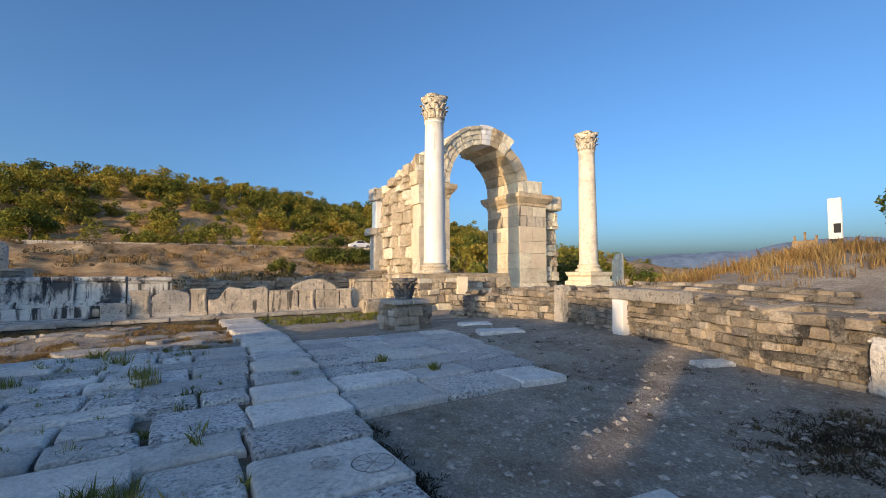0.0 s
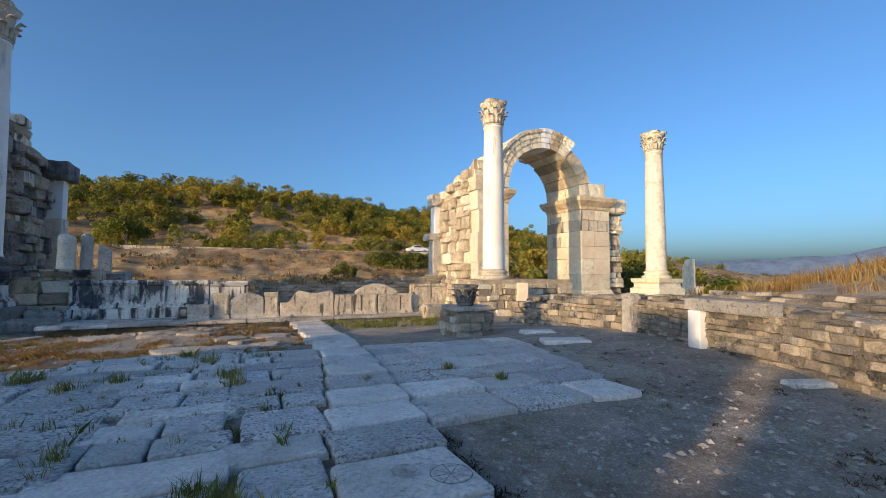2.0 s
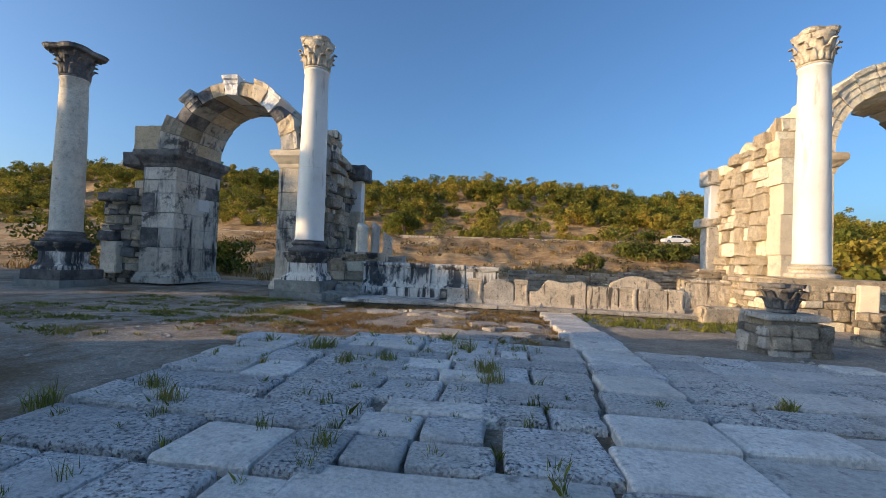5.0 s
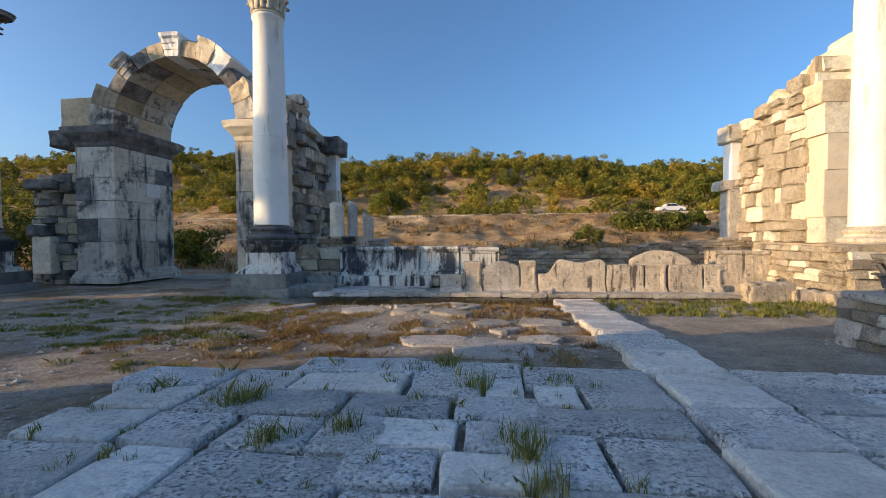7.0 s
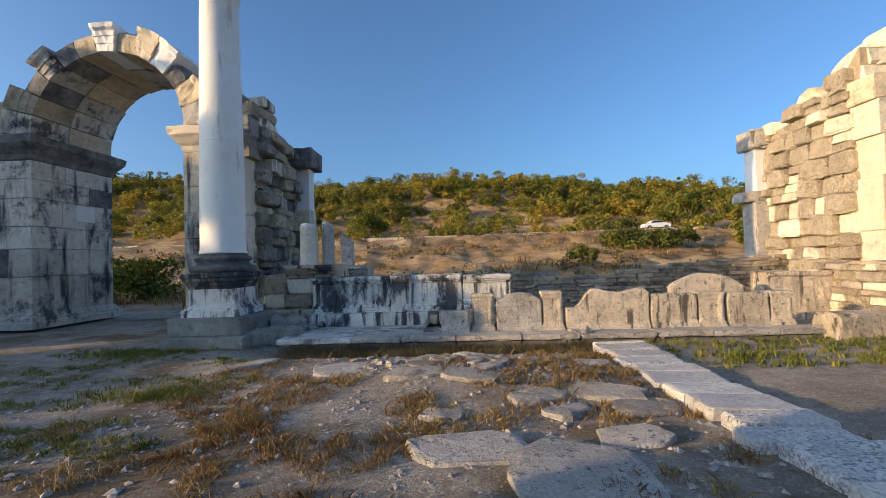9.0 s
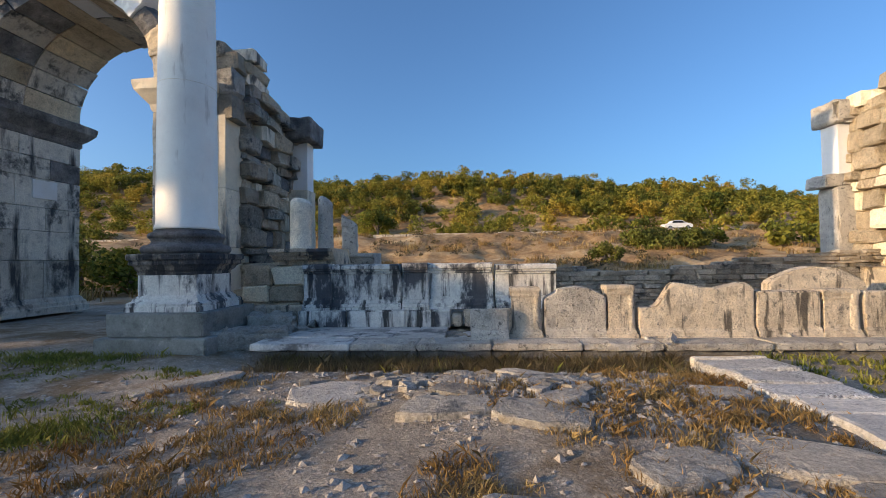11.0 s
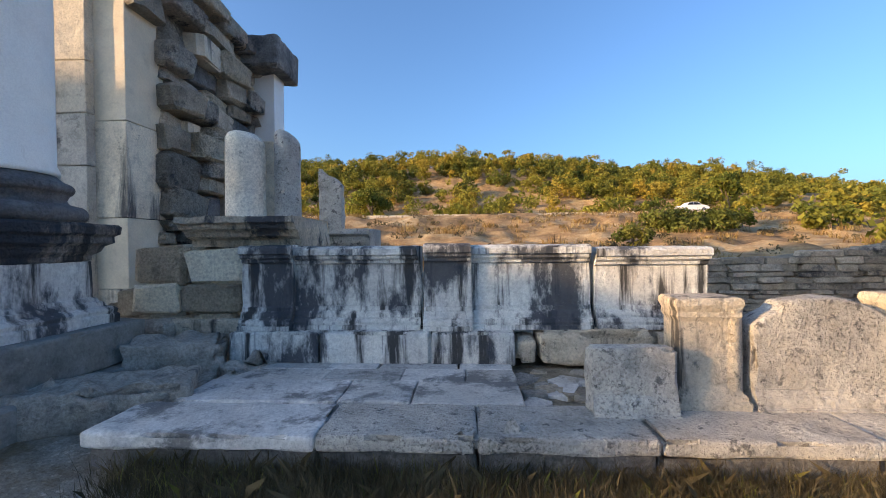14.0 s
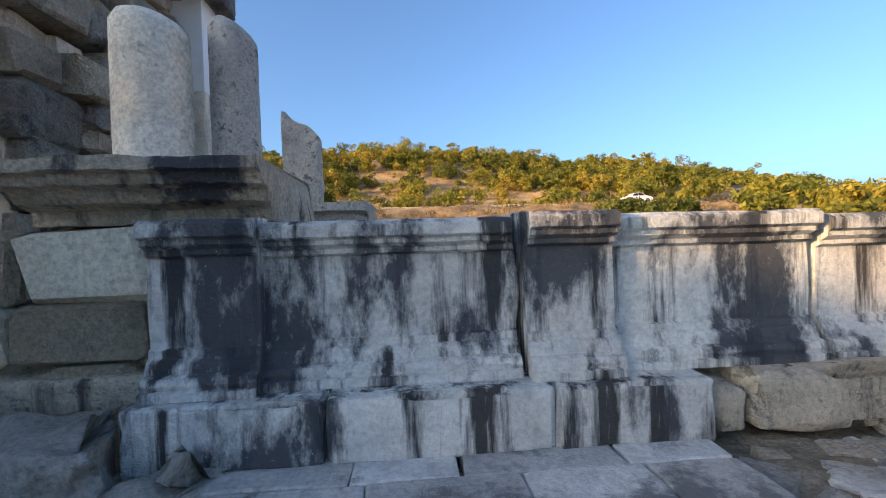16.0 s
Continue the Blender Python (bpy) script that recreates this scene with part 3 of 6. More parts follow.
def column(x, y, z0, z1, r, mat, capmat, label, basemat, cap_h=1.15, broken=0.0, lean=0.0, wide=1.0, patch=False):
    """A standing column from its moulded base at z0 to the top of its capital at z1."""
    ob = thing("column", label, "column", at=(x, y, z0))
    part("base", turned(attic_base(r), 40, 0.01, x), basemat, ob, m=Matrix.Translation((x, y, z0)), smooth=True)
    h = z1 - cap_h - (z0 + 0.5)
    prof = [(r * 1.05, 0), (r * 1.05, 0.05), (r, 0.12)]
    for i in range(1, 13):
        t = i / 12
        prof.append((r * (1 - 0.15 * t ** 1.6), 0.12 + (h - 0.25) * t))
    prof += [(r * 0.92, h - 0.10), (r * 0.92, h - 0.04), (r * 0.87, h)]
    part("shaft", turned(prof, 44, 0.006, x + 1), mat, ob, m=Matrix.Translation((x, y, z0 + 0.5)), smooth=True)
    if patch:
        zj = z0 + 0.5 + h * 0.42
        part("joint", turned([(r * 0.972, 0), (r * 0.968, 0.012)], 44), M_OLDSHAFT, ob, m=Matrix.Translation((x, y, zj)))
    corinthian(ob, (x, y, z1 - cap_h), r * 0.87, cap_h, capmat, broken, wide)
    return ob


def pedestal(x, y, z0, z1, k, mat, label, plinthmat):
    """A moulded pedestal on a plain plinth and a foundation course; k scales its plan."""
    ob = thing("column_pedestal", label, "pedestal", at=(x, y, z0))
    T = Matrix.Translation
    zf, zp = z0 + 0.27, z0 + 0.72
    part("foundation_step", worn_box(2.2 * k, 2.2 * k, 0.42, 0.03, 0.12, 0.02, seed=x, chip=0.06), M_GREENST, ob, m=T((x, y, zf - 0.42)))
    part("plinth", worn_box(1.92 * k, 1.92 * k, zp - zf, 0.03, 0.1, 0.012, seed=x + 2, chip=0.06), plinthmat, ob, m=T((x, y, zf)))
    b = z1 - zp
    foot = [(0.17, 0), (0.17, 0.09), (0.15, 0.11), (0.16, 0.15), (0.13, 0.18), (0.085, 0.20), (0.075, 0.24), (0.04, 0.26), (0.03, 0.29), (0, 0.31), (0, 0.45), (0, b - 0.42)]
    crown = [(0, b - 0.42), (0.02, b - 0.40), (0.02, b - 0.36), (0.07, b - 0.31), (0.09, b - 0.25), (0.15, b - 0.21), (0.15, b - 0.14), (0.19, b - 0.11), (0.20, b - 0.03), (0.18, b)]
    half = 0.60 * k
    part("die", square_turned(foot, half, half, 0.08, 0.012, x, chip=3.0), mat, ob, m=T((x, y, zp)))
    part("cornice", square_turned(crown, half, half, 0.08, 0.016, x + 3, chip=4.0), M_CRUST, ob, "black-crusted moulded cornice", T((x, y, zp)))
    return ob


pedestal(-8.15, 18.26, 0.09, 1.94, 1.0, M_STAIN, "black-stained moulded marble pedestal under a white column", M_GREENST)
column(-8.15, 18.26, 1.94, 10.82, 0.57, M_SHAFT, M_CARVED, "smooth white restored column with a carved leafy capital", M_DARKST, 1.25, wide=0.84, patch=True)
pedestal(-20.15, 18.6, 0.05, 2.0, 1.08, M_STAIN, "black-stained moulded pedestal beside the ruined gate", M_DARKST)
column(-20.15, 18.6, 2.0, 10.9, 0.62, M_OLDSHAFT, M_DARKST, "weathered grey-brown column with a dark capital", M_DARKST, 1.3, wide=1.25)
column(10.88, 18.25, 1.68, 10.60, 0.55, M_SHAFT, M_CARVED, "smooth white column standing on a rubble podium", M_CARVED, 1.25, wide=0.84)
column(22.4, 18.4, 1.70, 10.66, 0.58, M_OLDSHAFT, M_CARVED, "cream marble column with a broken capital", M_WARM, 1.2, 0.2, wide=0.86)
ped = thing("column_pedestal", "cream stepped marble pedestal under a column", "pedestal", at=(22.4, 18.4, 0.8))
part("die", square_turned([(0.15, 0), (0.15, 0.3), (0.02, 0.36), (0.0, 0.6), (0.1, 0.7), (0.12, 0.9)], 0.9, 0.9, 0.2, 0.012, 3), M_WARM, ped, m=Matrix.Translation((22.4, 18.4, 0.8)))
part("plinth", worn_box(2.5, 2.5, 0.9, 0.05, 0.3, 0.02), M_WARM, ped, m=Matrix.Translation((22.4, 18.4, -0.1)))


# ---------------------------------------------------------------- the two gates
FRONT, BACK = 21.2, 24.7
SPRING = 6.95


def voussoir(r0, r1, a0, a1, y0, y1, seed, cap=True, steps=6):
    """One wedge of the arch with its stepped front mouldings; angles from +x, the axis along y through the origin."""
    t = r1 - r0
    if cap:
        prof = [(r0, y1), (r0, y0), (r0 + t * 0.28, y0), (r0 + t * 0.29, y0 - 0.04), (r0 + t * 0.55, y0 - 0.04), (r0 + t * 0.56, y0 - 0.08),
                (r0 + t * 0.76, y0 - 0.08), (r0 + t * 0.84, y0 - 0.17), (r1, y0 - 0.20), (r1, y0 + 0.5), (r1 - 0.05, y1)]
    else:
        k = 1 - 0.12 * abs(fuzz((seed, 0, 0), 1.0, 2.0))
        prof = [(r0, y1), (r0, y0 + 0.05), (r0 + t * 0.4, y0 + 0.02), (r0 + t * 0.8 * k, y0 + 0.06), (r0 + t * k, y0 + 0.35), (r0 + t * k, y1)]
    bm = bmesh.new()
    rows = []
    for i in range(steps + 1):
        a = a0 + (a1 - a0) * i / steps
        row = []
        for r, y in prof:
            p = (r * math.cos(a), y, r * math.sin(a))
            w = 0.055 * fuzz(p, 1.7, seed) + 0.03 * fuzz(p, 5.0, seed)
            row.append(bm.verts.new(((r + w) * math.cos(a), y + 1.4 * w, (r + w) * math.sin(a))))
        rows.append(row)
    k = len(prof)
    for a, b in zip(rows, rows[1:]):
        for j in range(k):
            bm.faces.new((a[j], a[(j + 1) % k], b[(j + 1) % k], b[j]))
    bm.faces.new(rows[0])
    bm.faces.new(rows[-1][::-1])
    bmesh.ops.recalc_face_normals(bm, faces=bm.faces[:])
    return bm


def arch(parent, cx, ri, ro, mats, seed, plain_set, new_set, given=None):
    n = 13
    rnd = random.Random(seed)
    for i in range(n):
        a0, a1 = math.pi * i / n + 0.006, math.pi * (i + 1) / n - 0.006
        # two stones deep: the moulded front one and the vault stone behind
        back = BACK - rnd.choice((0.0, 0.1, 0.5, 0.25)) if 2 < i < n - 3 else BACK
        mat = M_NEWM if i in new_set else mats[rnd.randrange(len(mats))]
        mat = given[i] if given else mat
        thick = ro - rnd.uniform(0.05, 0.38) if i in plain_set else ro - rnd.uniform(0, 0.08)
        part("voussoir", voussoir(ri, thick, a0, a1, FRONT, FRONT + 1.45, seed + i, cap=i not in plain_set), mat, parent, m=Matrix.Translation((cx, 0, SPRING + 0.08)))
        m2 = mats[rnd.randrange(len(mats))]
        part("vault_stone", voussoir(ri + rnd.uniform(0, 0.05), ro - 0.15, a0, a1, FRONT + 1.46, back, seed + 50 + i, cap=False), m2, parent, m=Matrix.Translation((cx, 0, SPRING + 0.08)))


IMPOST = [(0.0, 0.0), (0.03, 0.05), (0.05, 0.20), (0.14, 0.30), (0.26, 0.46), (0.34, 0.55), (0.36, 0.72), (0.36, 0.80), (0.32, 0.84)]
PIERBASE = [(0.20, 0), (0.20, 0.22), (0.15, 0.26), (0.15, 0.36), (0.08, 0.42), (0.06, 0.50), (0.0, 0.56)]


def pier(parent, x0, x1, y0, y1, mats, seed, base_z=0.1):
    """Ashlar courses between a moulded base and a flaring impost."""
    rnd = random.Random(seed)
    cx, cy, hx, hy = (x0 + x1) / 2, (y0 + y1) / 2, (x1 - x0) / 2, (y1 - y0) / 2
    T = Matrix.Translation
    part("moulded_base", square_turned(PIERBASE, hx, hy, 0.25, 0.02, seed), mats[0], parent, m=T((cx, cy, base_z)))
    zs = [base_z + 0.56, 1.95, 2.95, 3.75, 4.75, 5.45, SPRING - 0.84]
    for i, (a, b) in enumerate(zip(zs, zs[1:])):
        cut = y0 + (y1 - y0) * (0.36 if i % 2 else 0.62) + rnd.uniform(-0.2, 0.2)
        cutx = x0 + (x1 - x0) * rnd.uniform(0.35, 0.65)
        spans = [(x0, x1, cut, y1)]
        if i % 2:
            spans += [(x0, cutx, y0, cut), (cutx, x1, y0, cut)]
        else:
            spans += [(x0, x1, y0, cut)]
        for xa, xb, ya, yb in spans:
            bm = worn_box(xb - xa - 0.012, yb - ya - 0.012, b - a - 0.012, 0.02, 0.35, 0.016, 1.8, seed + i + xa, chip=0.05)
            part("ashlar_block", bm, rnd.choice(mats), parent, m=T(((xa + xb) / 2, (ya + yb) / 2, a)))
    part("impost", square_turned(IMPOST, hx, hy, 0.2, 0.03, seed + 3), mats[-1], parent, m=T((cx, cy, SPRING - 0.84)))


def rubble_face(parent, axis, plane, u0, u1, top, mats, seed, z0=0.0, outward=-1, depth=0.6, course=(0.28, 0.62), width=(0.5, 1.3), jut=0.12):
    """Courses of rough stones against a plane (axis 'x' or 'y'), up to top(u)."""
    rnd = random.Random(seed)
    z = z0
    hi = max(top(u0), top(u1), top((u0 + u1) / 2), top(u0 * 0.75 + u1 * 0.25), top(u0 * 0.25 + u1 * 0.75))
    while z < hi - 0.12:
        h = rnd.uniform(*course)
        u = u0 + rnd.uniform(-0.05, 0.05)
        while u < u1 - 0.1:
            w = min(rnd.uniform(*width), u1 - u)
            if u1 - u - w < 0.25:
                w = u1 - u
            if z + h * 0.55 < top(u + w / 2):
                split = 2 if h > 0.55 and rnd.random() < 0.25 else 1
                for s in range(split):
                    hh = h / split
                    d = depth * rnd.uniform(0.8, 1.15)
                    off = outward * (rnd.uniform(-0.6, 1.0) * jut - d / 2 + 0.04)
                    mid = (plane + off, u + w / 2, z + hh * (s + 0.5)) if axis == "x" else (u + w / 2, plane + off, z + hh * (s + 0.5))
                    size = (d, w * rnd.uniform(0.94, 1.02), hh * rnd.uniform(0.92, 1.04)) if axis == "x" else (w * rnd.uniform(0.94, 1.02), d, hh * rnd.uniform(0.92, 1.04))
                    put_stone(parent, rnd.choice(mats), mid, size, rnd, True, 3.0)
            u += w
        z += h


def core_wall(parent, x0, x1, y0, y1, top_of_y, mat, seed, z0=0.0, along="y"):
    """The solid heart of a rubble wall, under its stones."""
    bm = bmesh.new()
    n = 24
    rows = []
    for i in range(n + 1):
        t = i / n
        if along == "y":
            y = y0 + (y1 - y0) * t
            h = top_of_y(y) - 0.2
            row = [(x0, y, z0), (x1, y, z0), (x1, y, h + 0.08 * fuzz((x1, y, 0), 2, seed)), ((x0 + x1) / 2, y, h + 0.2 * fuzz((x0, y, 1), 1.5, seed)), (x0, y, h + 0.08 * fuzz((x0, y, 0), 2, seed))]
        else:
            x = x0 + (x1 - x0) * t
            h = top_of_y(x) - 0.2
            row = [(x, y1, z0), (x, y0, z0), (x, y0, h), (x, (y0 + y1) / 2, h + 0.2 * fuzz((x, y0, 1), 1.5, seed)), (x, y1, h)]
        rows.append([bm.verts.new(p) for p in row])
    for a, b in zip(rows, rows[1:]):
        for j in range(5):
            bm.faces.new((a[j], a[(j + 1) % 5], b[(j + 1) % 5], b[j]))
    bm.faces.new(rows[0])
    bm.faces.new(rows[-1][::-1])
    bmesh.ops.recalc_face_normals(bm, faces=bm.faces[:])
    part("rubble_core", bm, mat, parent)


def left_gate():
    g = thing("ruined_gate", "ruined Roman gate arch of grey blackened limestone", "gate", at=(-14.05, 23, 0))
    T = Matrix.Translation
    A = [M_ASHDARK, M_ASHDARK, M_ASHLAR, M_ASHDARK]
    pier(g, -18.75, -16.85, FRONT, BACK, A + [M_DARKST], 11)
    # the white marble patch in the pier's inner face
    part("marble_patch", worn_box(0.10, 0.85, 0.62, 0.01, 0.3, 0.003), M_NEWM, g, "new white marble patch", T((-16.86, 23.35, 4.05)))
    arch(g, -14.05, 2.82, 3.80, [M_ARCH, M_ASHDARK, M_ARCH], 5, {2, 5, 7, 8, 10}, {3}, [M_ASHDARK, M_ARCH, M_DARKST, M_NEWM, M_CREAM, M_ARCH, M_NEWM, M_ARCH, M_DARKST, M_ASHDARK, M_DARKST, M_ARCH, M_ASHDARK])
    part("abutment_block", worn_box(1.6, 1.5, 1.35, 0.05, 0.2, 0.03, chip=0.1), M_ARCH, g, m=T((-18.7, FRONT + 0.85, SPRING)))
    # the pier on the basin's side, with its flat pilaster
    part("moulded_base", square_turned(PIERBASE, 0.75, 1.6, 0.25, 0.02, 2), M_ASHLAR, g, m=T((-10.5, 22.8, 0.1)))
    rnd = random.Random(8)
    zs = [0.66, 2.0, 3.1, 4.0, 4.9, SPRING - 0.84]
    for a, b in zip(zs, zs[1:]):
        part("ashlar_block", worn_box(1.5, 3.2, b - a - 0.012, 0.02, 0.35, 0.016, 1.8, a, chip=0.05), rnd.choice([M_ASHLAR, M_ASHDARK, M_ASHDARK]), g, m=T((-10.5, 22.8, a)))
    part("impost", square_turned(IMPOST, 0.75, 1.6, 0.2, 0.02, 7), M_CREAM, g, "cream restored impost", T((-10.5, 22.8, SPRING - 0.84)))
    for a, b, mat in ((0.1, 0.95, M_ASHLAR), (0.95, 2.2, M_CREAM), (2.2, 3.9, M_ASHLAR), (3.9, 6.03, M_NEWM)):
        w = 1.12 if a > 3 else 1.0
        part("pilaster_block", worn_box(w, 0.95, b - a - 0.01, 0.015, 0.3, 0.006, seed=a), mat if mat is not M_NEWM else M_CREAM, g, m=T((-9.2 - w / 2 + 0.02, 21.85, a)))
    def top(y):
        return 8.5 - 0.42 * (y - 21.5) + 0.2 * math.sin(y * 3.1)
    core_wall(g, -11.0, -9.35, 22.0, 26.0, top, M_MORTAR, 4)
    R = [M_GREYRUB, M_GREYRUB, M_RUBBLE, M_RUBBLE, M_ASHLAR, M_WALLST, M_BOULDER, M_DARKST]
    rubble_face(g, "x", -9.0, 22.15, 26.0, top, R, 21, 0.0, 1, 0.8, (0.2, 0.75), (0.4, 1.4), 0.3)
    rubble_face(g, "y", 21.55, -10.9, -8.95, lambda u: 8.4 if u > -10.3 else 7.9, R, 22, 5.85, -1, 0.7, (0.45, 0.8), (0.7, 1.2), 0.14)
    rubble_face(g, "y", 26.0, -11.0, -9.0, lambda u: 6.5, R, 23, 0.0, 1, 0.7)
    rnd = random.Random(6)
    for k in range(9):
        y = 21.9 + 0.42 * k
        put_stone(g, rnd.choice(R), (-10.0 + rnd.uniform(-0.3, 0.3), y, top(y) - 0.1), (rnd.uniform(1.2, 1.8), 0.7, 0.5), rnd, True, 7)
    # the marble end post with its block on top
    part("end_post", worn_box(0.62, 0.62, 1.9, 0.015, 0.4, 0.004), M_NEWM, g, "new white marble post", T((-8.75, 25.9, 4.45)))
    part("end_post_base", worn_box(0.8, 0.8, 4.5, 0.04, 0.3, 0.03, chip=0.06), M_ASHLAR, g, m=T((-8.8, 25.9, 0)))
    part("end_capstone", worn_box(1.5, 1.5, 0.85, 0.10, 0.15, 0.05, chip=0.2), M_DARKST, g, m=T((-8.85, 25.8, 6.32)))
    # the broken stub on the far side
    def stub(u):
        return 5.6 + 0.9 * (u + 18.75) / 2.6 if u > -21.4 else 4.6
    core_wall(g, -21.3, -18.9, 21.8, 24.2, lambda x: min(stub(x), 5.4), M_MORTAR, 3, along="x")
    rubble_face(g, "y", 21.7, -21.5, -18.8, stub, R, 31, 0.0, -1, 0.7, (0.25, 0.6), (0.4, 1.0), 0.2)
    rubble_face(g, "x", -21.4, 21.7, 24.2, lambda u: 4.6, R, 32, 0.0, -1, 0.7, (0.3, 0.6), (0.5, 1.0), 0.2)
    part("pilaster_cap", worn_box(1.5, 1.0, 0.45, 0.1, 0.15, 0.05, chip=0.15), M_DARKST, g, m=T((-20.6, 21.6, 4.3)))
    part("pilaster_stone", worn_box(0.95, 0.7, 1.7, 0.06, 0.2, 0.03, chip=0.1), M_ASHLAR, g, m=T((-20.6, 21.6, 0.5)))
    part("pilaster_stone", worn_box(1.0, 0.8, 0.5, 0.1, 0.15, 0.05, chip=0.15), M_DARKST, g, m=T((-20.7, 21.5, 2.2)))
    part("overhang_block", worn_box(1.1, 1.4, 0.75, 0.08, 0.2, 0.04, chip=0.12), M_DARKST, g, m=T((-19.5, 21.9, 6.15)))


def right_gate():
    g = thing("ruined_gate", "ruined Roman gate arch of sunlit cream limestone", "gate", at=(16.37, 23, 0))
    T = Matrix.Translation
    W = [M_WARM, M_WARM, M_CREAM, M_ASHLAR]
    pier(g, 19.1, 21.5, FRONT, BACK, W + [M_ARCH], 15, 0.4)
    part("patch_hole", worn_box(0.08, 0.8, 0.7, 0.01, 0.3, 0.003), M_GREYM, g, "dark recessed stone", T((19.07, 23.6, 3.75)))
    arch(g, 16.37, 2.74, 3.92, [M_WARM, M_WARM, M_ARCH], 9, {0, 1, 2, 3}, {6})
    part("abutment_block", worn_box(1.5, 1.2, 0.95, 0.08, 0.2, 0.04, chip=0.15), M_WARM, g, m=T((20.55, FRONT + 0.7, SPRING)))
    part("abutment_block", worn_box(1.9, 1.6, 1.0, 0.15, 0.2, 0.08, chip=0.25), M_WARM, g, m=T((22.2, FRONT + 0.8, SPRING - 0.95)))
    part("moulded_base", square_turned(PIERBASE, 0.9, 1.6, 0.25, 0.02, 2), M_WARM, g, m=T((12.75, 22.8, 0.4)))
    rnd = random.Random(18)
    zs = [0.96, 2.0, 3.1, 4.0, 4.9, SPRING - 0.84]
    for a, b in zip(zs, zs[1:]):
        part("ashlar_block", worn_box(1.8, 3.2, b - a - 0.012, 0.02, 0.35, 0.016, 1.8, a, chip=0.05), rnd.choice(W), g, m=T((12.75, 22.8, a)))
    part("impost", square_turned(IMPOST, 0.9, 1.6, 0.2, 0.03, 7), M_ARCH, g, m=T((12.75, 22.8, SPRING - 0.84)))
    for a, b, w, mat in ((1.6, 2.6, 1.0, M_WARM), (2.6, 4.3, 1.1, M_CREAM), (4.3, 5.6, 0.9, M_CREAM), (5.6, 6.7, 1.1, M_WARM), (6.7, 7.5, 1.3, M_ARCH)):
        part("pilaster_block", worn_box(w, 1.0, b - a - 0.01, 0.02, 0.3, 0.012, seed=a, chip=0.04), mat, g, m=T((11.9, 21.3, a)))
    def top(y):
        return 7.15 + 0.55 * smooth01(24.8 - y, 0, 1.2) + 1.3 * smooth01(22.6 - y, 0, 1.3) + 0.1 * math.sin(y * 4)
    core_wall(g, 11.5, 13.5, 21.5, 26.4, top, M_GOLDMORTAR, 4)
    rubble_face(g, "x", 11.25, 21.7, 26.3, top, [M_RUBBLE, M_WARM, M_RUBBLE], 41, 0.0, -1, 0.7, (0.38, 0.72), (0.5, 1.15), 0.2)
    rubble_face(g, "y", 26.4, 11.3, 13.5, lambda u: 6.8, [M_RUBBLE], 42, 0.0, 1, 0.6)
    for k in range(8):
        y = 21.9 + 0.6 * k
        put_stone(g, rnd.choice([M_WARM, M_ARCH]), (12.4 + rnd.uniform(-0.2, 0.2), y, top(y) - 0.05), (rnd.uniform(1.6, 2.2), 0.75, 0.55), rnd, True, 7)
    # haunch stones stepping up to the arch
    for x, z, w, h in ((12.3, 7.45, 1.7, 0.6), (12.7, 8.0, 1.5, 0.6), (13.15, 8.55, 1.3, 0.6), (13.6, 9.1, 1.1, 0.55)):
        put_stone(g, M_WARM, (x, 22.3, z + h / 2), (w, 1.9, h), rnd, True, 4)
    part("end_post", worn_box(0.75, 0.75, 1.8, 0.02, 0.4, 0.004), M_NEWM, g, "new white marble post", T((11.25, 26.2, 4.6)))
    part("end_capstone", worn_box(1.15, 1.2, 0.85, 0.12, 0.15, 0.05, chip=0.2), M_GREYM, g, m=T((11.25, 26.2, 6.4)))
    part("end_ledge", worn_box(1.35, 1.0, 0.45, 0.06, 0.15, 0.04, chip=0.12), M_GREYM, g, m=T((11.1, 26.3, 4.15)))
    part("end_foot", worn_box(0.9, 0.9, 4.1, 0.05, 0.3, 0.03, chip=0.08), M_GREYM, g, m=T((11.2, 26.2, 0.05)))
    rubble_face(g, "y", 21.6, 21.5, 22.9, lambda u: 6.0, [M_RUBBLE, M_WARM], 43, 0.4, -1, 0.7, (0.2, 0.5), (0.4, 0.8), 0.22)
    core_wall(g, 21.5, 22.7, 21.8, 24.2, lambda x: 6.1, M_GOLDMORTAR, 3, 0.3, along="x")


left_gate()
right_gate()


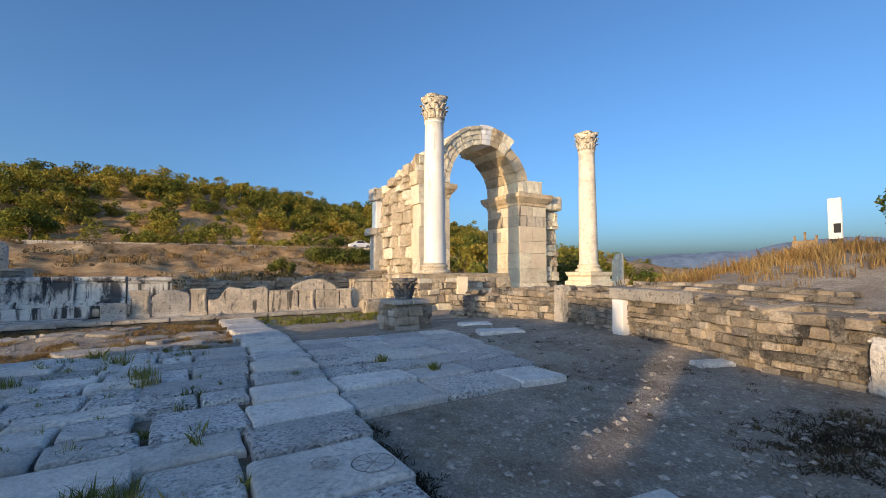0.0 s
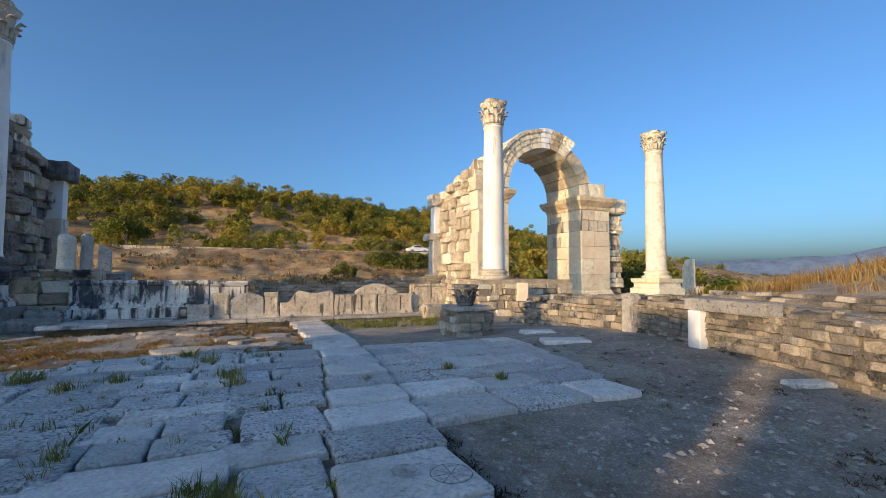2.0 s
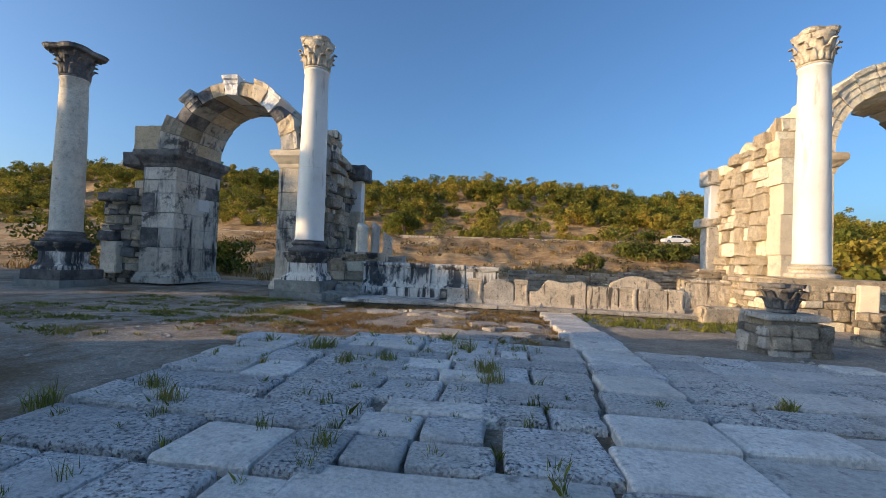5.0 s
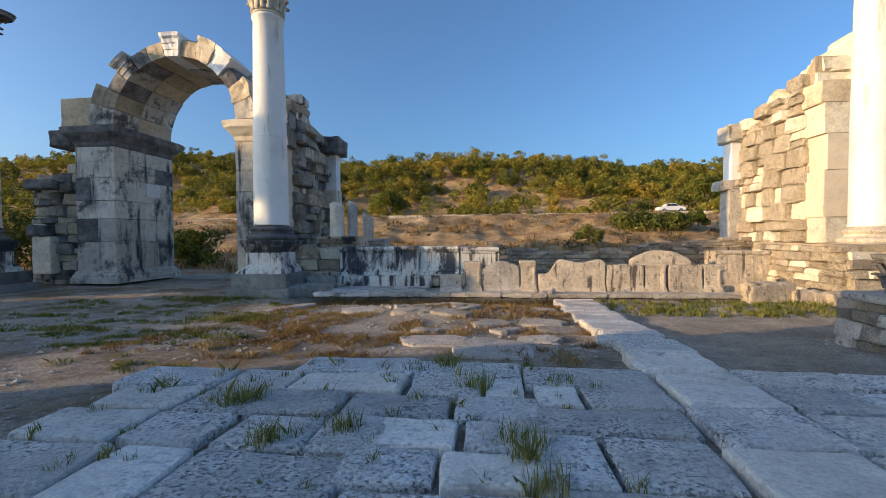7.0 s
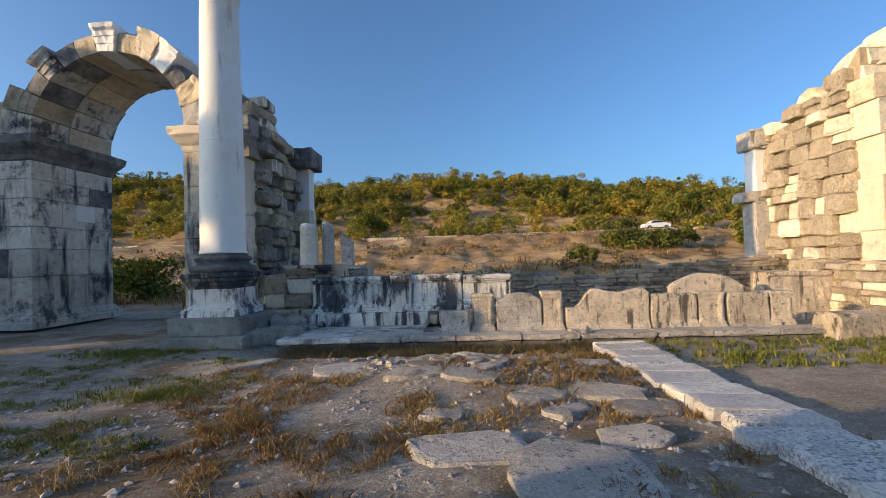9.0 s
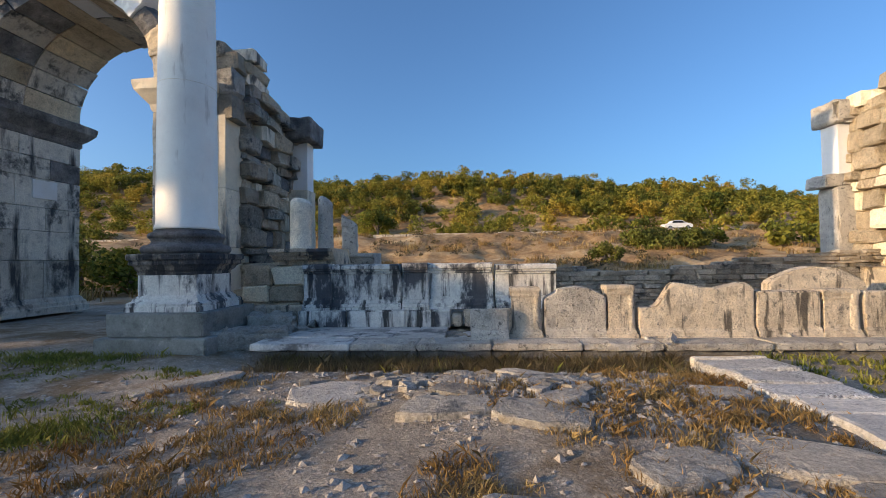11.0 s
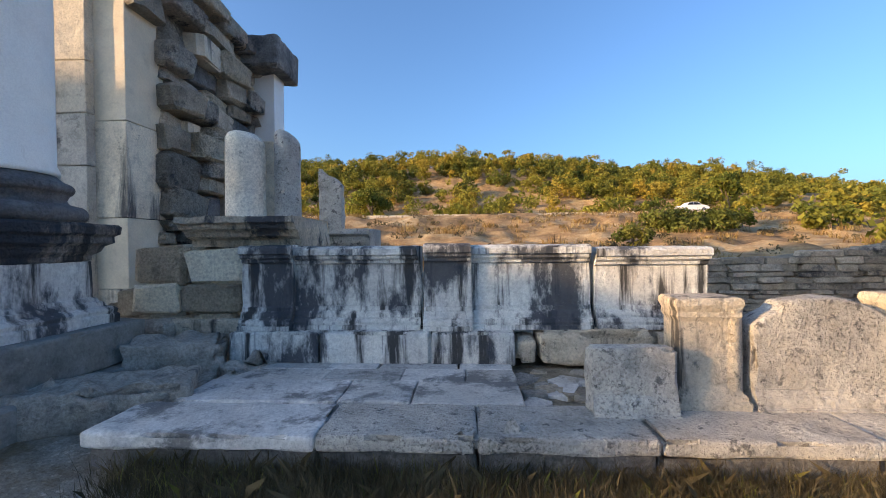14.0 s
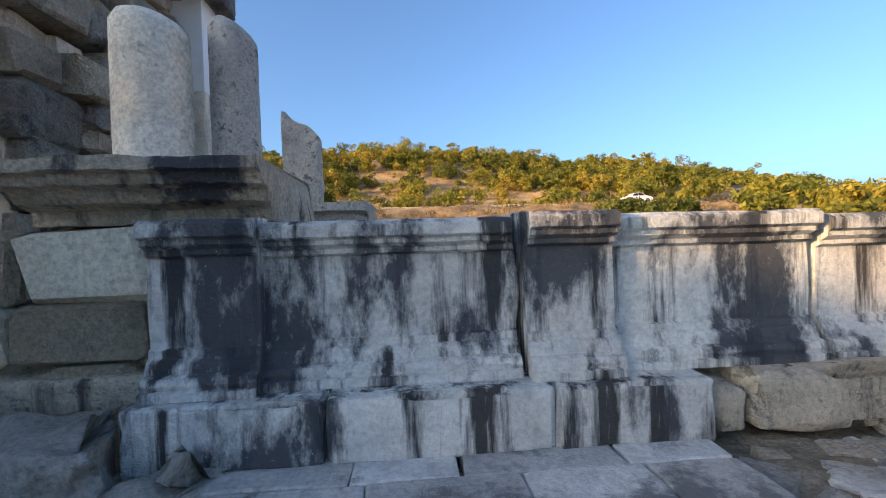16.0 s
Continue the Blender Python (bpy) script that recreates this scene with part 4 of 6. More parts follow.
def slab_mesh(w, d, h, seed, mat, wear=1.0):
    """A paving slab with an uneven outline and a soft, worn rim."""
    rnd = random.Random(seed)
    bm = bmesh.new()
    outline = []
    n = 3
    cs = [(-w / 2, -d / 2), (w / 2, -d / 2), (w / 2, d / 2), (-w / 2, d / 2)]
    cs = [(x + wear * rnd.uniform(-0.035, 0.02) * (1 if x > 0 else -1), y + wear * rnd.uniform(-0.035, 0.02) * (1 if y > 0 else -1)) for x, y in cs]
    for (xa, ya), (xb, yb) in zip(cs, cs[1:] + cs[:1]):
        cut = min(0.06, 0.10 * min(w, d)) * rnd.uniform(0.2, 1.0) * wear
        L = math.hypot(xb - xa, yb - ya)
        for k in range(n):
            t = (cut + (L - 2 * cut) * k / (n - 1)) / L
            o = rnd.uniform(-0.02, 0.02) if 0 < k < n - 1 else 0
            outline.append((xa + (xb - xa) * t + o * (yb - ya) / L, ya + (yb - ya) * t - o * (xb - xa) / L))
    cx = sum(p[0] for p in outline) / len(outline)
    cy = sum(p[1] for p in outline) / len(outline)
    rings = []
    for inset, z in ((0.0, 0.0), (0.0, h - 0.045 * wear), (0.018 * wear, h - 0.012 * wear), (0.06 * wear, h)):
        ring = []
        for x, y in outline:
            L = math.hypot(x - cx, y - cy)
            k = 1 - inset / L
            ring.append(bm.verts.new((cx + (x - cx) * k, cy + (y - cy) * k, z + (rnd.uniform(-0.008, 0.004) * wear if z > h - 0.03 else 0))))
        rings.append(ring)
    for a, b in zip(rings, rings[1:]):
        for i in range(len(a)):
            bm.faces.new((a[i], a[(i + 1) % len(a)], b[(i + 1) % len(a)], b[i]))
    bm.faces.new(rings[-1])
    me = mesh_of(bm, "paving_slab")
    me.materials.append(mat)
    return me


# ---------------------------------------------------------------- the basin between the gates
def parapet_profile(y, z0, z1, depth=0.55):
    """Back to front: base moulding, plain die, crowning moulding."""
    h = z1 - z0
    return [(y + depth, z0), (y + depth, z1), (y + 0.10, z1), (y - 0.05, z1 - 0.01), (y - 0.09, z1 - 0.04), (y - 0.09, z1 - 0.11), (y - 0.05, z1 - 0.13), (y - 0.05, z1 - 0.16), (y + 0.0, z1 - 0.19), (y + 0.0, z1 - 0.22), (y + 0.05, z1 - 0.24),
            (y + 0.05, z1 - h * 0.36), (y + 0.05, z0 + h * 0.48), (y + 0.05, z0 + h * 0.36), (y + 0.05, z0 + 0.29), (y + 0.02, z0 + 0.275), (y + 0.02, z0 + 0.235), (y - 0.005, z0 + 0.22), (y - 0.03, z0 + 0.17), (y - 0.03, z0 + 0.145),
            (y - 0.08, z0 + 0.125), (y - 0.095, z0 + 0.09), (y - 0.085, z0 + 0.06), (y - 0.12, z0 + 0.05), (y - 0.12, z0)]


def basin():
    T = Matrix.Translation
    # the parapet's base course
    base = thing("parapet_base", "black-stained marble base course under the parapet", "wall base", kind="structure", at=(-3.5, 19.9, 0))
    rnd = random.Random(2)
    x = -6.25
    for w in (1.15, 1.38, 1.02):
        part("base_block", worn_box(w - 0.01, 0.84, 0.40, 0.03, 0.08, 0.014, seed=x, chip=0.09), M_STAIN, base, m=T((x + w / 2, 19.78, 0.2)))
        x += w
    for x0, x1, pil, seed, br in ((-6.2, -3.86, 0.68, 1.0, 0.06), (-3.83, -1.70, 0.62, 5.0, 0.03), (-1.66, -0.22, 0.0, 9.0, 0.35)):
        ob = thing("parapet_block", "black-streaked moulded marble parapet block", "parapet block", "parapet of the basin", at=((x0 + x1) / 2, 20, 0.6))
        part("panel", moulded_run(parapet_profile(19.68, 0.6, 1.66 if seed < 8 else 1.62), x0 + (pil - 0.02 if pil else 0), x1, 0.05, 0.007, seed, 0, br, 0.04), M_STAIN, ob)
        if pil:
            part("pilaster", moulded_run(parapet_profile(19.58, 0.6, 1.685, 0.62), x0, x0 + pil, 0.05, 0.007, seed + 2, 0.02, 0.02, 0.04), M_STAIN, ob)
    # rough blocks that carry the broken end of the parapet
    for k, (x, w, h, s) in enumerate(((-2.55, 0.26, 0.30, 0.1), (-1.72, 1.35, 0.40, 0.06), (-0.58, 0.95, 0.38, 0.06), (0.3, 0.75, 0.33, 0.08))):
        part("base_block", worn_box(w, 0.8, h, 0.07, 0.08, 0.04, 3.0, 11 + k, 0.16), M_PANEL, base, m=T((x, 19.80, 0.2)))
    # the floor slabs of the basin
    floor = thing("basin_floor", "worn grey marble floor slabs of the basin", "floor", kind="structure", at=(-3, 18.8, 0.1))
    rows = [(18.08, 18.72, (1.55, 0.7, 1.05)), (18.72, 19.14, (1.2, 0.85, 0.7, 0.55)), (19.14, 19.50, (1.1, 0.62, 0.95, 0.63))]
    for ya, yb, ws in rows:
        x = -6.05
        for w in ws:
            part("floor_slab", slab_mesh(w - 0.004, yb - ya - 0.004, 0.20, x + ya, M_POOL, 0.3), M_POOL, floor, m=T((x + w / 2, (ya + yb) / 2, 0.02 + 0.008 * rnd.random())))
            x += w
    part("subfloor", worn_box(12.6, 2.2, 0.24, 0.02, 0.12, 0.05, 3.5), M_MORTAR, floor, m=T((0.4, 19.05, -0.10)))
    for k in range(70):
        x, y = rnd.uniform(-2.0, 6.0), rnd.uniform(18.4, 19.55)
        s = rnd.uniform(0.08, 0.3)
        put_stone(floor, rnd.choice([M_PANEL, M_WALLST, M_BOULDER]), (x, y, 0.15), (s, s * 0.8, 0.08), rnd, True, 9, rnd.uniform(0, 180), "floor_stone")
    for k in range(46):
        x, y = rnd.uniform(-2.7, -0.6), rnd.uniform(18.2, 19.3)
        s = rnd.uniform(0.12, 0.42)
        put_stone(floor, rnd.choice([M_POOL, M_WALLST, M_BOULDER]), (x, y, 0.13), (s, s * 0.7, 0.09), rnd, True, 5, rnd.uniform(0, 180), "floor_stone")
    # the kerb, level with the floor
    kerb = thing("basin_kerb", "worn grey stone kerb along the basin", "kerb", kind="structure", at=(0, 17.8, 0))
    x = -6.35
    for w in (1.9, 1.25, 1.35, 1.6, 1.4, 1.8, 1.3, 1.5, 1.2):
        mat = M_POOL if x < -4.5 else M_GREYM
        part("kerb_stone", worn_box(w - 0.008, 0.70, 0.13, 0.03, 0.06, 0.02, 3.2, x, 0.14), mat, kerb, m=T((x + w / 2, 17.73, 0.085 + 0.01 * rnd.random())))
        part("kerb_foot", worn_box(w - 0.02, 0.62, 0.38, 0.03, 0.08, 0.03, 3.2, x + 5, 0.12), M_DARKST, kerb, m=T((x + w / 2, 17.78, -0.30)))
        x += w


basin()


def panel(x0, x1, z1, mat, label, top=None, y=18.02, d=0.26, z0=0.20, seed=0.0, chip=0.06, tilt=0.0):
    ob = thing("marble_screen", label, "stone panel", "panels on the basin's kerb", at=((x0 + x1) / 2, y + d / 2, z0))
    bm = worn_box(x1 - x0 - 0.015, d, z1 - z0, 0.035, 0.06, 0.018, 4.5, seed, chip, top)
    part("slab", bm, mat, ob, m=pose((x0 + x1) / 2, y + d / 2, z0, 0, tilt, 0))
    if top is None or seed > 2:
        part("foot_moulding", moulded_run([(y + 0.05, z0), (y + 0.05, z0 + 0.2), (y, z0 + 0.19), (y - 0.02, z0 + 0.14), (y - 0.035, z0 + 0.12), (y - 0.045, z0 + 0.05), (y - 0.07, z0 + 0.035), (y - 0.07, z0)], x0 + 0.02, x1 - 0.02, 0.1, 0.008, seed), mat, ob)
    return ob


def post(x0, x1, z1, mat, label, seed=0.0, y=17.98, d=0.42, z0=0.20, chip=0.12):
    ob = thing("basin_post", label, "stone post", "posts on the basin's kerb", at=((x0 + x1) / 2, y + d / 2, z0))
    cx, hx, hy = x0 + (x1 - x0) * 0.46, (x1 - x0) / 2 * 0.80, d / 2 - 0.05
    h = z1 - z0
    prof = [(0.07, 0), (0.07, 0.08), (0.05, 0.10), (0.05, 0.13), (0.02, 0.17), (0.0, 0.22), (0.0, h * 0.5), (0.0, h - 0.2), (0.02, h - 0.16), (0.015, h - 0.12), (0.04, h - 0.06), (0.035, h - 0.02), (0.02, h)]
    part("shaft", square_turned(prof, hx, hy, 0.06, 0.014, seed, True, 2.0), mat, ob, m=pose(cx, y + d / 2, z0, 0, 0.6 * math.sin(seed * 3), 0))
    r = (x1 - x0) * 0.17
    bm = turned([(r * 1.3, 0), (r * 1.3, 0.09), (r * 1.1, 0.13), (r, 0.18), (r * 0.97, h * 0.5), (r * 0.95, h - 0.12), (r * 1.05, h - 0.08), (r * 0.9, h - 0.02), (r * 0.45, h + 0.015)], 18, 0.05, seed)
    part("half_column", bm, mat, ob, m=Matrix.Translation((x1 - r * 1.15, y + 0.13, z0 - 0.02)), smooth=True)
    return ob


panel(-2.24, -1.50, 0.78, M_GREYM, "small broken grey marble panel with a corner post", None, 17.86, 0.20, 0.20, 1.0, 0.08)
post(-1.46, -0.84, 1.18, M_PANEL, "weathered pale marble post with moulded foot", 2.0)
panel(-0.82, 0.36, 1.14, M_GREYM, "round-topped grey lichened panel", lambda x: 0.98 - 0.20 * (abs(x) / 0.59) ** 2.5 - 0.05 * (x < -0.35), seed=3.0)
post(0.36, 0.92, 1.20, M_PANEL, "honey-coloured marble post with a split head", 4.0)
panel(0.94, 3.05, 1.12, M_PANEL, "broken-topped cream marble panel", lambda x: 0.62 + 0.36 * smooth01(x, -0.75, -0.35) - 0.05 * math.sin(x * 5) - 0.1 * smooth01(x, 0.9, 1.05), seed=5.0, chip=0.1)
panel(3.07, 4.22, 1.06, M_PANEL, "cream marble panel with plain moulded face", None, seed=6.0)
post(4.22, 4.92, 1.08, M_PANEL, "cream marble post between two panels", 7.0)
panel(4.94, 5.96, 1.05, M_PANEL, "framed cream marble panel", None, seed=8.0)
post(5.96, 6.55, 1.06, M_PANEL, "cream marble end post", 9.0)


def west_corner():
    """Masonry, cornice and shaft stumps where the basin meets the gate."""
    T = Matrix.Translation
    ob = thing("corner_masonry", "low sandstone masonry beside the basin's corner", "masonry", at=(-7, 20.5, 0))
    rnd = random.Random(12)
    for x, y, z, w, d, h, mat in ((-7.0, 20.6, 0.0, 2.0, 1.9, 0.72, M_PANEL), (-6.65, 20.35, 0.72, 1.2, 1.1, 0.46, M_RUBBLE), (-7.55, 20.55, 0.72, 1.0, 1.6, 0.38, M_WALLST), (-6.65, 20.6, 1.18, 1.3, 1.5, 0.46, M_PANEL),
                               (-7.9, 21.0, 0.0, 1.0, 2.0, 0.9, M_WALLST), (-7.7, 19.95, 0.1, 1.1, 0.8, 0.42, M_GREYRUB)):
        part("masonry_block", worn_box(w, d, h - 0.01, 0.04, 0.15, 0.03, 2.5, x + z, 0.12), mat, ob, m=T((x, y, z)))
    for k in range(26):
        s = rnd.uniform(0.12, 0.34)
        x, y = -6.75 + rnd.uniform(-0.7, 0.75), 19.3 + rnd.uniform(-0.7, 0.6)
        put_stone(ob, rnd.choice([M_BOULDER, M_PANEL, M_WALLST]), (x, y, ground_z(x, y) + 0.03), (s, s * 0.8, s * 0.6), rnd, True, 14, rnd.uniform(0, 180), "corner_stone")
    for z, h in ((0.42, 0.36), (0.78, 0.40), (1.18, 0.48)):
        x = -7.75
        while x < -6.4:
            w = min(rnd.uniform(0.45, 0.95), -6.24 - x)
            put_stone(ob, rnd.choice([M_RUBBLE, M_RUBBLE, M_WARM]), (x + w / 2, 19.93 + rnd.uniform(-0.06, 0.04), z + h / 2), (w * 0.97, 0.45, h * 0.96), rnd, True, 2.0, 0, "masonry_stone")
            x += w
    cor = thing("cornice_block", "dark moulded cornice block lying on masonry", "cornice block", "cornice blocks by the basin", at=(-6.2, 20.3, 1.66))
    prof = [(20.95, 1.67), (20.95, 2.06), (19.52, 2.06), (19.50, 1.98), (19.56, 1.96), (19.58, 1.90), (19.66, 1.87), (19.70, 1.80), (19.82, 1.76), (19.84, 1.67)]
    part("moulded_stone", moulded_run(prof, -7.05, -5.42, 0.07, 0.02, 3, 0.05, 0.14, 0.09), M_CORN, cor)
    cor2 = thing("cornice_block", "pale lichened moulded block lying beside the shafts", "cornice block", "cornice blocks by the basin", at=(-5.7, 22.4, 1.5))
    prof = [(22.9, 1.0), (22.9, 1.98), (21.9, 1.98), (21.9, 1.88), (22.0, 1.84), (22.02, 1.72), (22.1, 1.6), (22.1, 1.0)]
    part("moulded_stone", moulded_run(prof, -6.6, -5.0, 0.1, 0.018, 7, 0.1, 0.1, 0.06), M_GREYM, cor2)
    part("footing", worn_box(1.7, 1.1, 1.1, 0.05, 0.2, 0.03, 2, 4, 0.1), M_GREYRUB, cor2, m=T((-5.8, 22.5, -0.05)))
    for x, y, z0, z1, r, mat, tip, label in ((-6.62, 20.55, 2.06, 3.40, 0.29, M_OLDSHAFT, 0.05, "broken smooth cream column stump"), (-6.05, 20.75, 2.05, 3.46, 0.20, M_GREYM, 0.10, "broken lichened column stump")):
        st = thing("column_stump", label, "column stump", "stumps by the basin", at=(x, y, z0))
        h = z1 - z0
        bm = turned([(r * 1.06, 0), (r * 1.04, 0.04), (r, 0.08)] + [(r * (1 - 0.03 * k / 8), 0.08 + (h - 0.2) * k / 8) for k in range(1, 9)] + [(r * 0.94, h - 0.10), (r * 0.80, h - 0.03), (r * 0.5, h + 0.02), (r * 0.1, h + 0.04)], 28, 0.03, x)
        for v in bm.verts:
            if v.co.z > h - 0.3:
                v.co.z -= tip * (v.co.x / r + 0.4) * (v.co.z - h + 0.3) / 0.3
        part("shaft", bm, mat, st, m=T((x, y, z0)), smooth=True)
    stl = thing("broken_slab", "upright broken grey marble slab", "stone slab", at=(-5.88, 22.4, 1.98))
    part("slab", worn_box(0.46, 0.2, 1.2, 0.03, 0.06, 0.02, 5, 3, 0.08, lambda x: 1.2 - 0.75 * (x + 0.23) + 0.03 * math.sin(x * 16)), M_GREYM, stl, m=T((-5.88, 22.4, 1.98)))


west_corner()


def boulder(x, y, z, w, d, h, yaw, label, seed, mat=None, group="fallen stones by the basin"):
    bm = worn_box(w, d, h, min(h, d) * 0.14, 0.05, 0.085, 4.6, seed, 0.22)
    return tagged(part("fallen_stone", bm, mat or M_BOULDER, m=pose(x, y, z, 2 * math.sin(seed), 2, yaw), smooth=True), label, "stone", group)


boulder(-6.75, 18.1, -0.02, 1.5, 0.6, 0.42, 28, "long rounded grey boulder beside the kerb", 1.0)
boulder(-6.75, 19.15, 0.08, 1.0, 0.6, 0.5, 20, "squared grey boulder beside the basin", 2.0)
boulder(-7.35, 19.75, 0.35, 0.5, 0.4, 0.34, -15, "small rounded boulder by the pedestal", 3.0)
boulder(-5.9, 19.2, 0.05, 0.6, 0.35, 0.22, 60, "flat earth-coloured stone in the basin's corner", 4.0)


def back_wall():
    """The long dry-stone wall behind the basin."""
    ob = thing("back_wall", "long low dry-stone wall behind the basin", "wall", kind="structure", at=(6, 25, 0))
    T = Matrix.Translation
    def top(u):
        return 1.32 + 0.02 * (u - 2) + 0.10 * math.sin(u * 1.3) + 0.35 * smooth01(u, 6.0, 8.0)
    core_wall(ob, 0.4, 11.5, 24.9, 26.0, lambda x: top(x) + 0.1, M_MORTAR, 2, -0.1, along="x")
    rubble_face(ob, "y", 24.8, 0.3, 11.6, top, [M_WALLST, M_GREYRUB, M_WALLST], 51, -0.1, -1, 0.4, (0.09, 0.2), (0.35, 1.0), 0.06)
    ob2 = thing("back_wall", "low dry-stone wall running behind the parapet", "wall", kind="structure", at=(-3, 26.5, 0))
    rubble_face(ob2, "y", 26.4, -8.0, 0.5, lambda u: 0.9 + 0.15 * math.sin(u), [M_WALLST, M_GREYRUB], 52, -0.1, -1, 0.9, (0.15, 0.3), (0.4, 1.0), 0.1)


back_wall()


def east_podium():
    """The rubble podium under the eastern column, with marble blocks before it."""
    T = Matrix.Translation
    ob = thing("rubble_podium", "sunlit rubble podium under the white column", "podium", kind="structure", at=(11, 18.5, 0))
    core_wall(ob, 9.3, 14.6, 17.0, 21.0, lambda y: 1.85, M_GOLDMORTAR, 6, -0.1)
    M = [M_RUBBLE, M_WARM, M_RUBBLE, M_WALLST]
    rubble_face(ob, "x", 9.2, 17.0, 21.0, lambda u: 1.6, M, 61, -0.1, -1, 0.5, (0.14, 0.3), (0.3, 0.9), 0.08)
    rubble_face(ob, "y", 16.9, 9.2, 14.7, lambda u: 1.6, M, 62, -0.1, -1, 0.5, (0.2, 0.42), (0.4, 1.0), 0.06)
    part("column_plinth", worn_box(1.75, 1.75, 0.2, 0.03, 0.2, 0.012, chip=0.05), M_CARVED, ob, m=T((10.88, 18.25, 1.49)))
    up = thing("upright_slab", "tall white marble slab standing against the podium", "stone slab", at=(11.0, 15.9, 0))
    part("slab", worn_box(0.5, 0.3, 1.6, 0.04, 0.1, 0.02, 3, 2, 0.08), M_CREAM, up, m=pose(11.2, 16.3, -0.05, 0, 1.5, -20))
    bl = thing("marble_block", "long cream marble block with a pilaster end", "stone block", "blocks before the east gate", at=(8.2, 20.4, 0))
    part("block", moulded_run([(21.0, 0.0), (21.0, 1.42), (20.1, 1.42), (20.08, 1.32), (20.14, 1.26), (20.14, 0.7), (20.14, 0.25), (20.06, 0.2), (20.06, 0.0)], 7.3, 9.6, 0.1, 0.03, 3, 0.3, 0.05, 0.2), M_PANEL, bl)
    part("pilaster", moulded_run([(20.6, 0.0), (20.6, 1.46), (20.0, 1.46), (19.98, 1.36), (20.05, 1.3), (20.05, 0.7), (20.05, 0.25), (19.98, 0.2), (19.98, 0.0)], 9.6, 10.3, 0.1, 0.012, 5), M_PANEL, bl)
    ar = thing("marble_block", "rounded-top cream marble panel behind the parapet", "stone block", "blocks before the east gate", at=(5.3, 19.6, 0))
    part("panel", worn_box(2.0, 0.35, 1.45, 0.05, 0.1, 0.03, 3, 7, 0.12, lambda x: 1.42 - 0.35 * (abs(x) / 1.0) ** 2), M_PANEL, ar, m=T((5.3, 19.7, 0.05)))
    low = thing("fallen_marble", "pale broken marble block at the end of the kerb", "stone block", "blocks before the east gate", at=(7.4, 17.6, 0))
    part("block", worn_box(1.4, 0.7, 0.62, 0.08, 0.12, 0.05, 3, 5, 0.2), M_PANEL, low, m=pose(7.45, 17.5, -0.05, 0, 0, 6))
    low = thing("fallen_marble", "small pale rubble stones at the end of the kerb", "stone block", "blocks before the east gate", at=(8.5, 17.2, 0))
    rnd = random.Random(3)
    for k in range(7):
        put_stone(low, M_PANEL, (8.2 + 0.22 * k, 17.3 - 0.1 * k + rnd.uniform(-0.2, 0.2), 0.15 + 0.05 * rnd.random()), (0.45, 0.4, 0.35), rnd, True, 12)
    # the small rubble base that carries a fallen capital
    zg = ground_z(5.8, 11.3)
    cb = thing("capital_plinth", "low square rubble base carrying a capital", "stone base", at=(5.8, 11.3, zg))
    core_wall(cb, 5.3, 6.3, 10.8, 11.8, lambda y: 0.95 + zg, M_MORTAR, 1, -0.1)
    for ax, pl, a, b, o in (("x", 5.22, 10.75, 11.85, -1), ("y", 10.72, 5.22, 6.38, -1), ("x", 6.38, 10.75, 11.85, 1), ("y", 11.88, 5.22, 6.38, 1)):
        rubble_face(cb, ax, pl, a, b, lambda u: 0.74 + zg, [M_WALLST, M_GREYRUB, M_GREYM], 71 + int(pl), zg - 0.05, o, 0.3, (0.12, 0.3), (0.25, 0.6), 0.04)
    for x, y in ((5.5, 11.02), (6.08, 11.0), (5.52, 11.58), (6.1, 11.6)):
        part("capping_slab", worn_box(0.58, 0.57, 0.13, 0.03, 0.1, 0.015, 3, x + y, 0.06), M_GREYM, cb, m=T((x, y, zg + 0.74)))
    cap = thing("fallen_capital", "dark weathered carved capital on a rubble base", "capital", at=(5.75, 11.25, zg + 0.87))
    corinthian(cap, (5.75, 11.25, zg + 0.87), 0.24, 0.62, M_DARKST, 0.2)


east_podium()


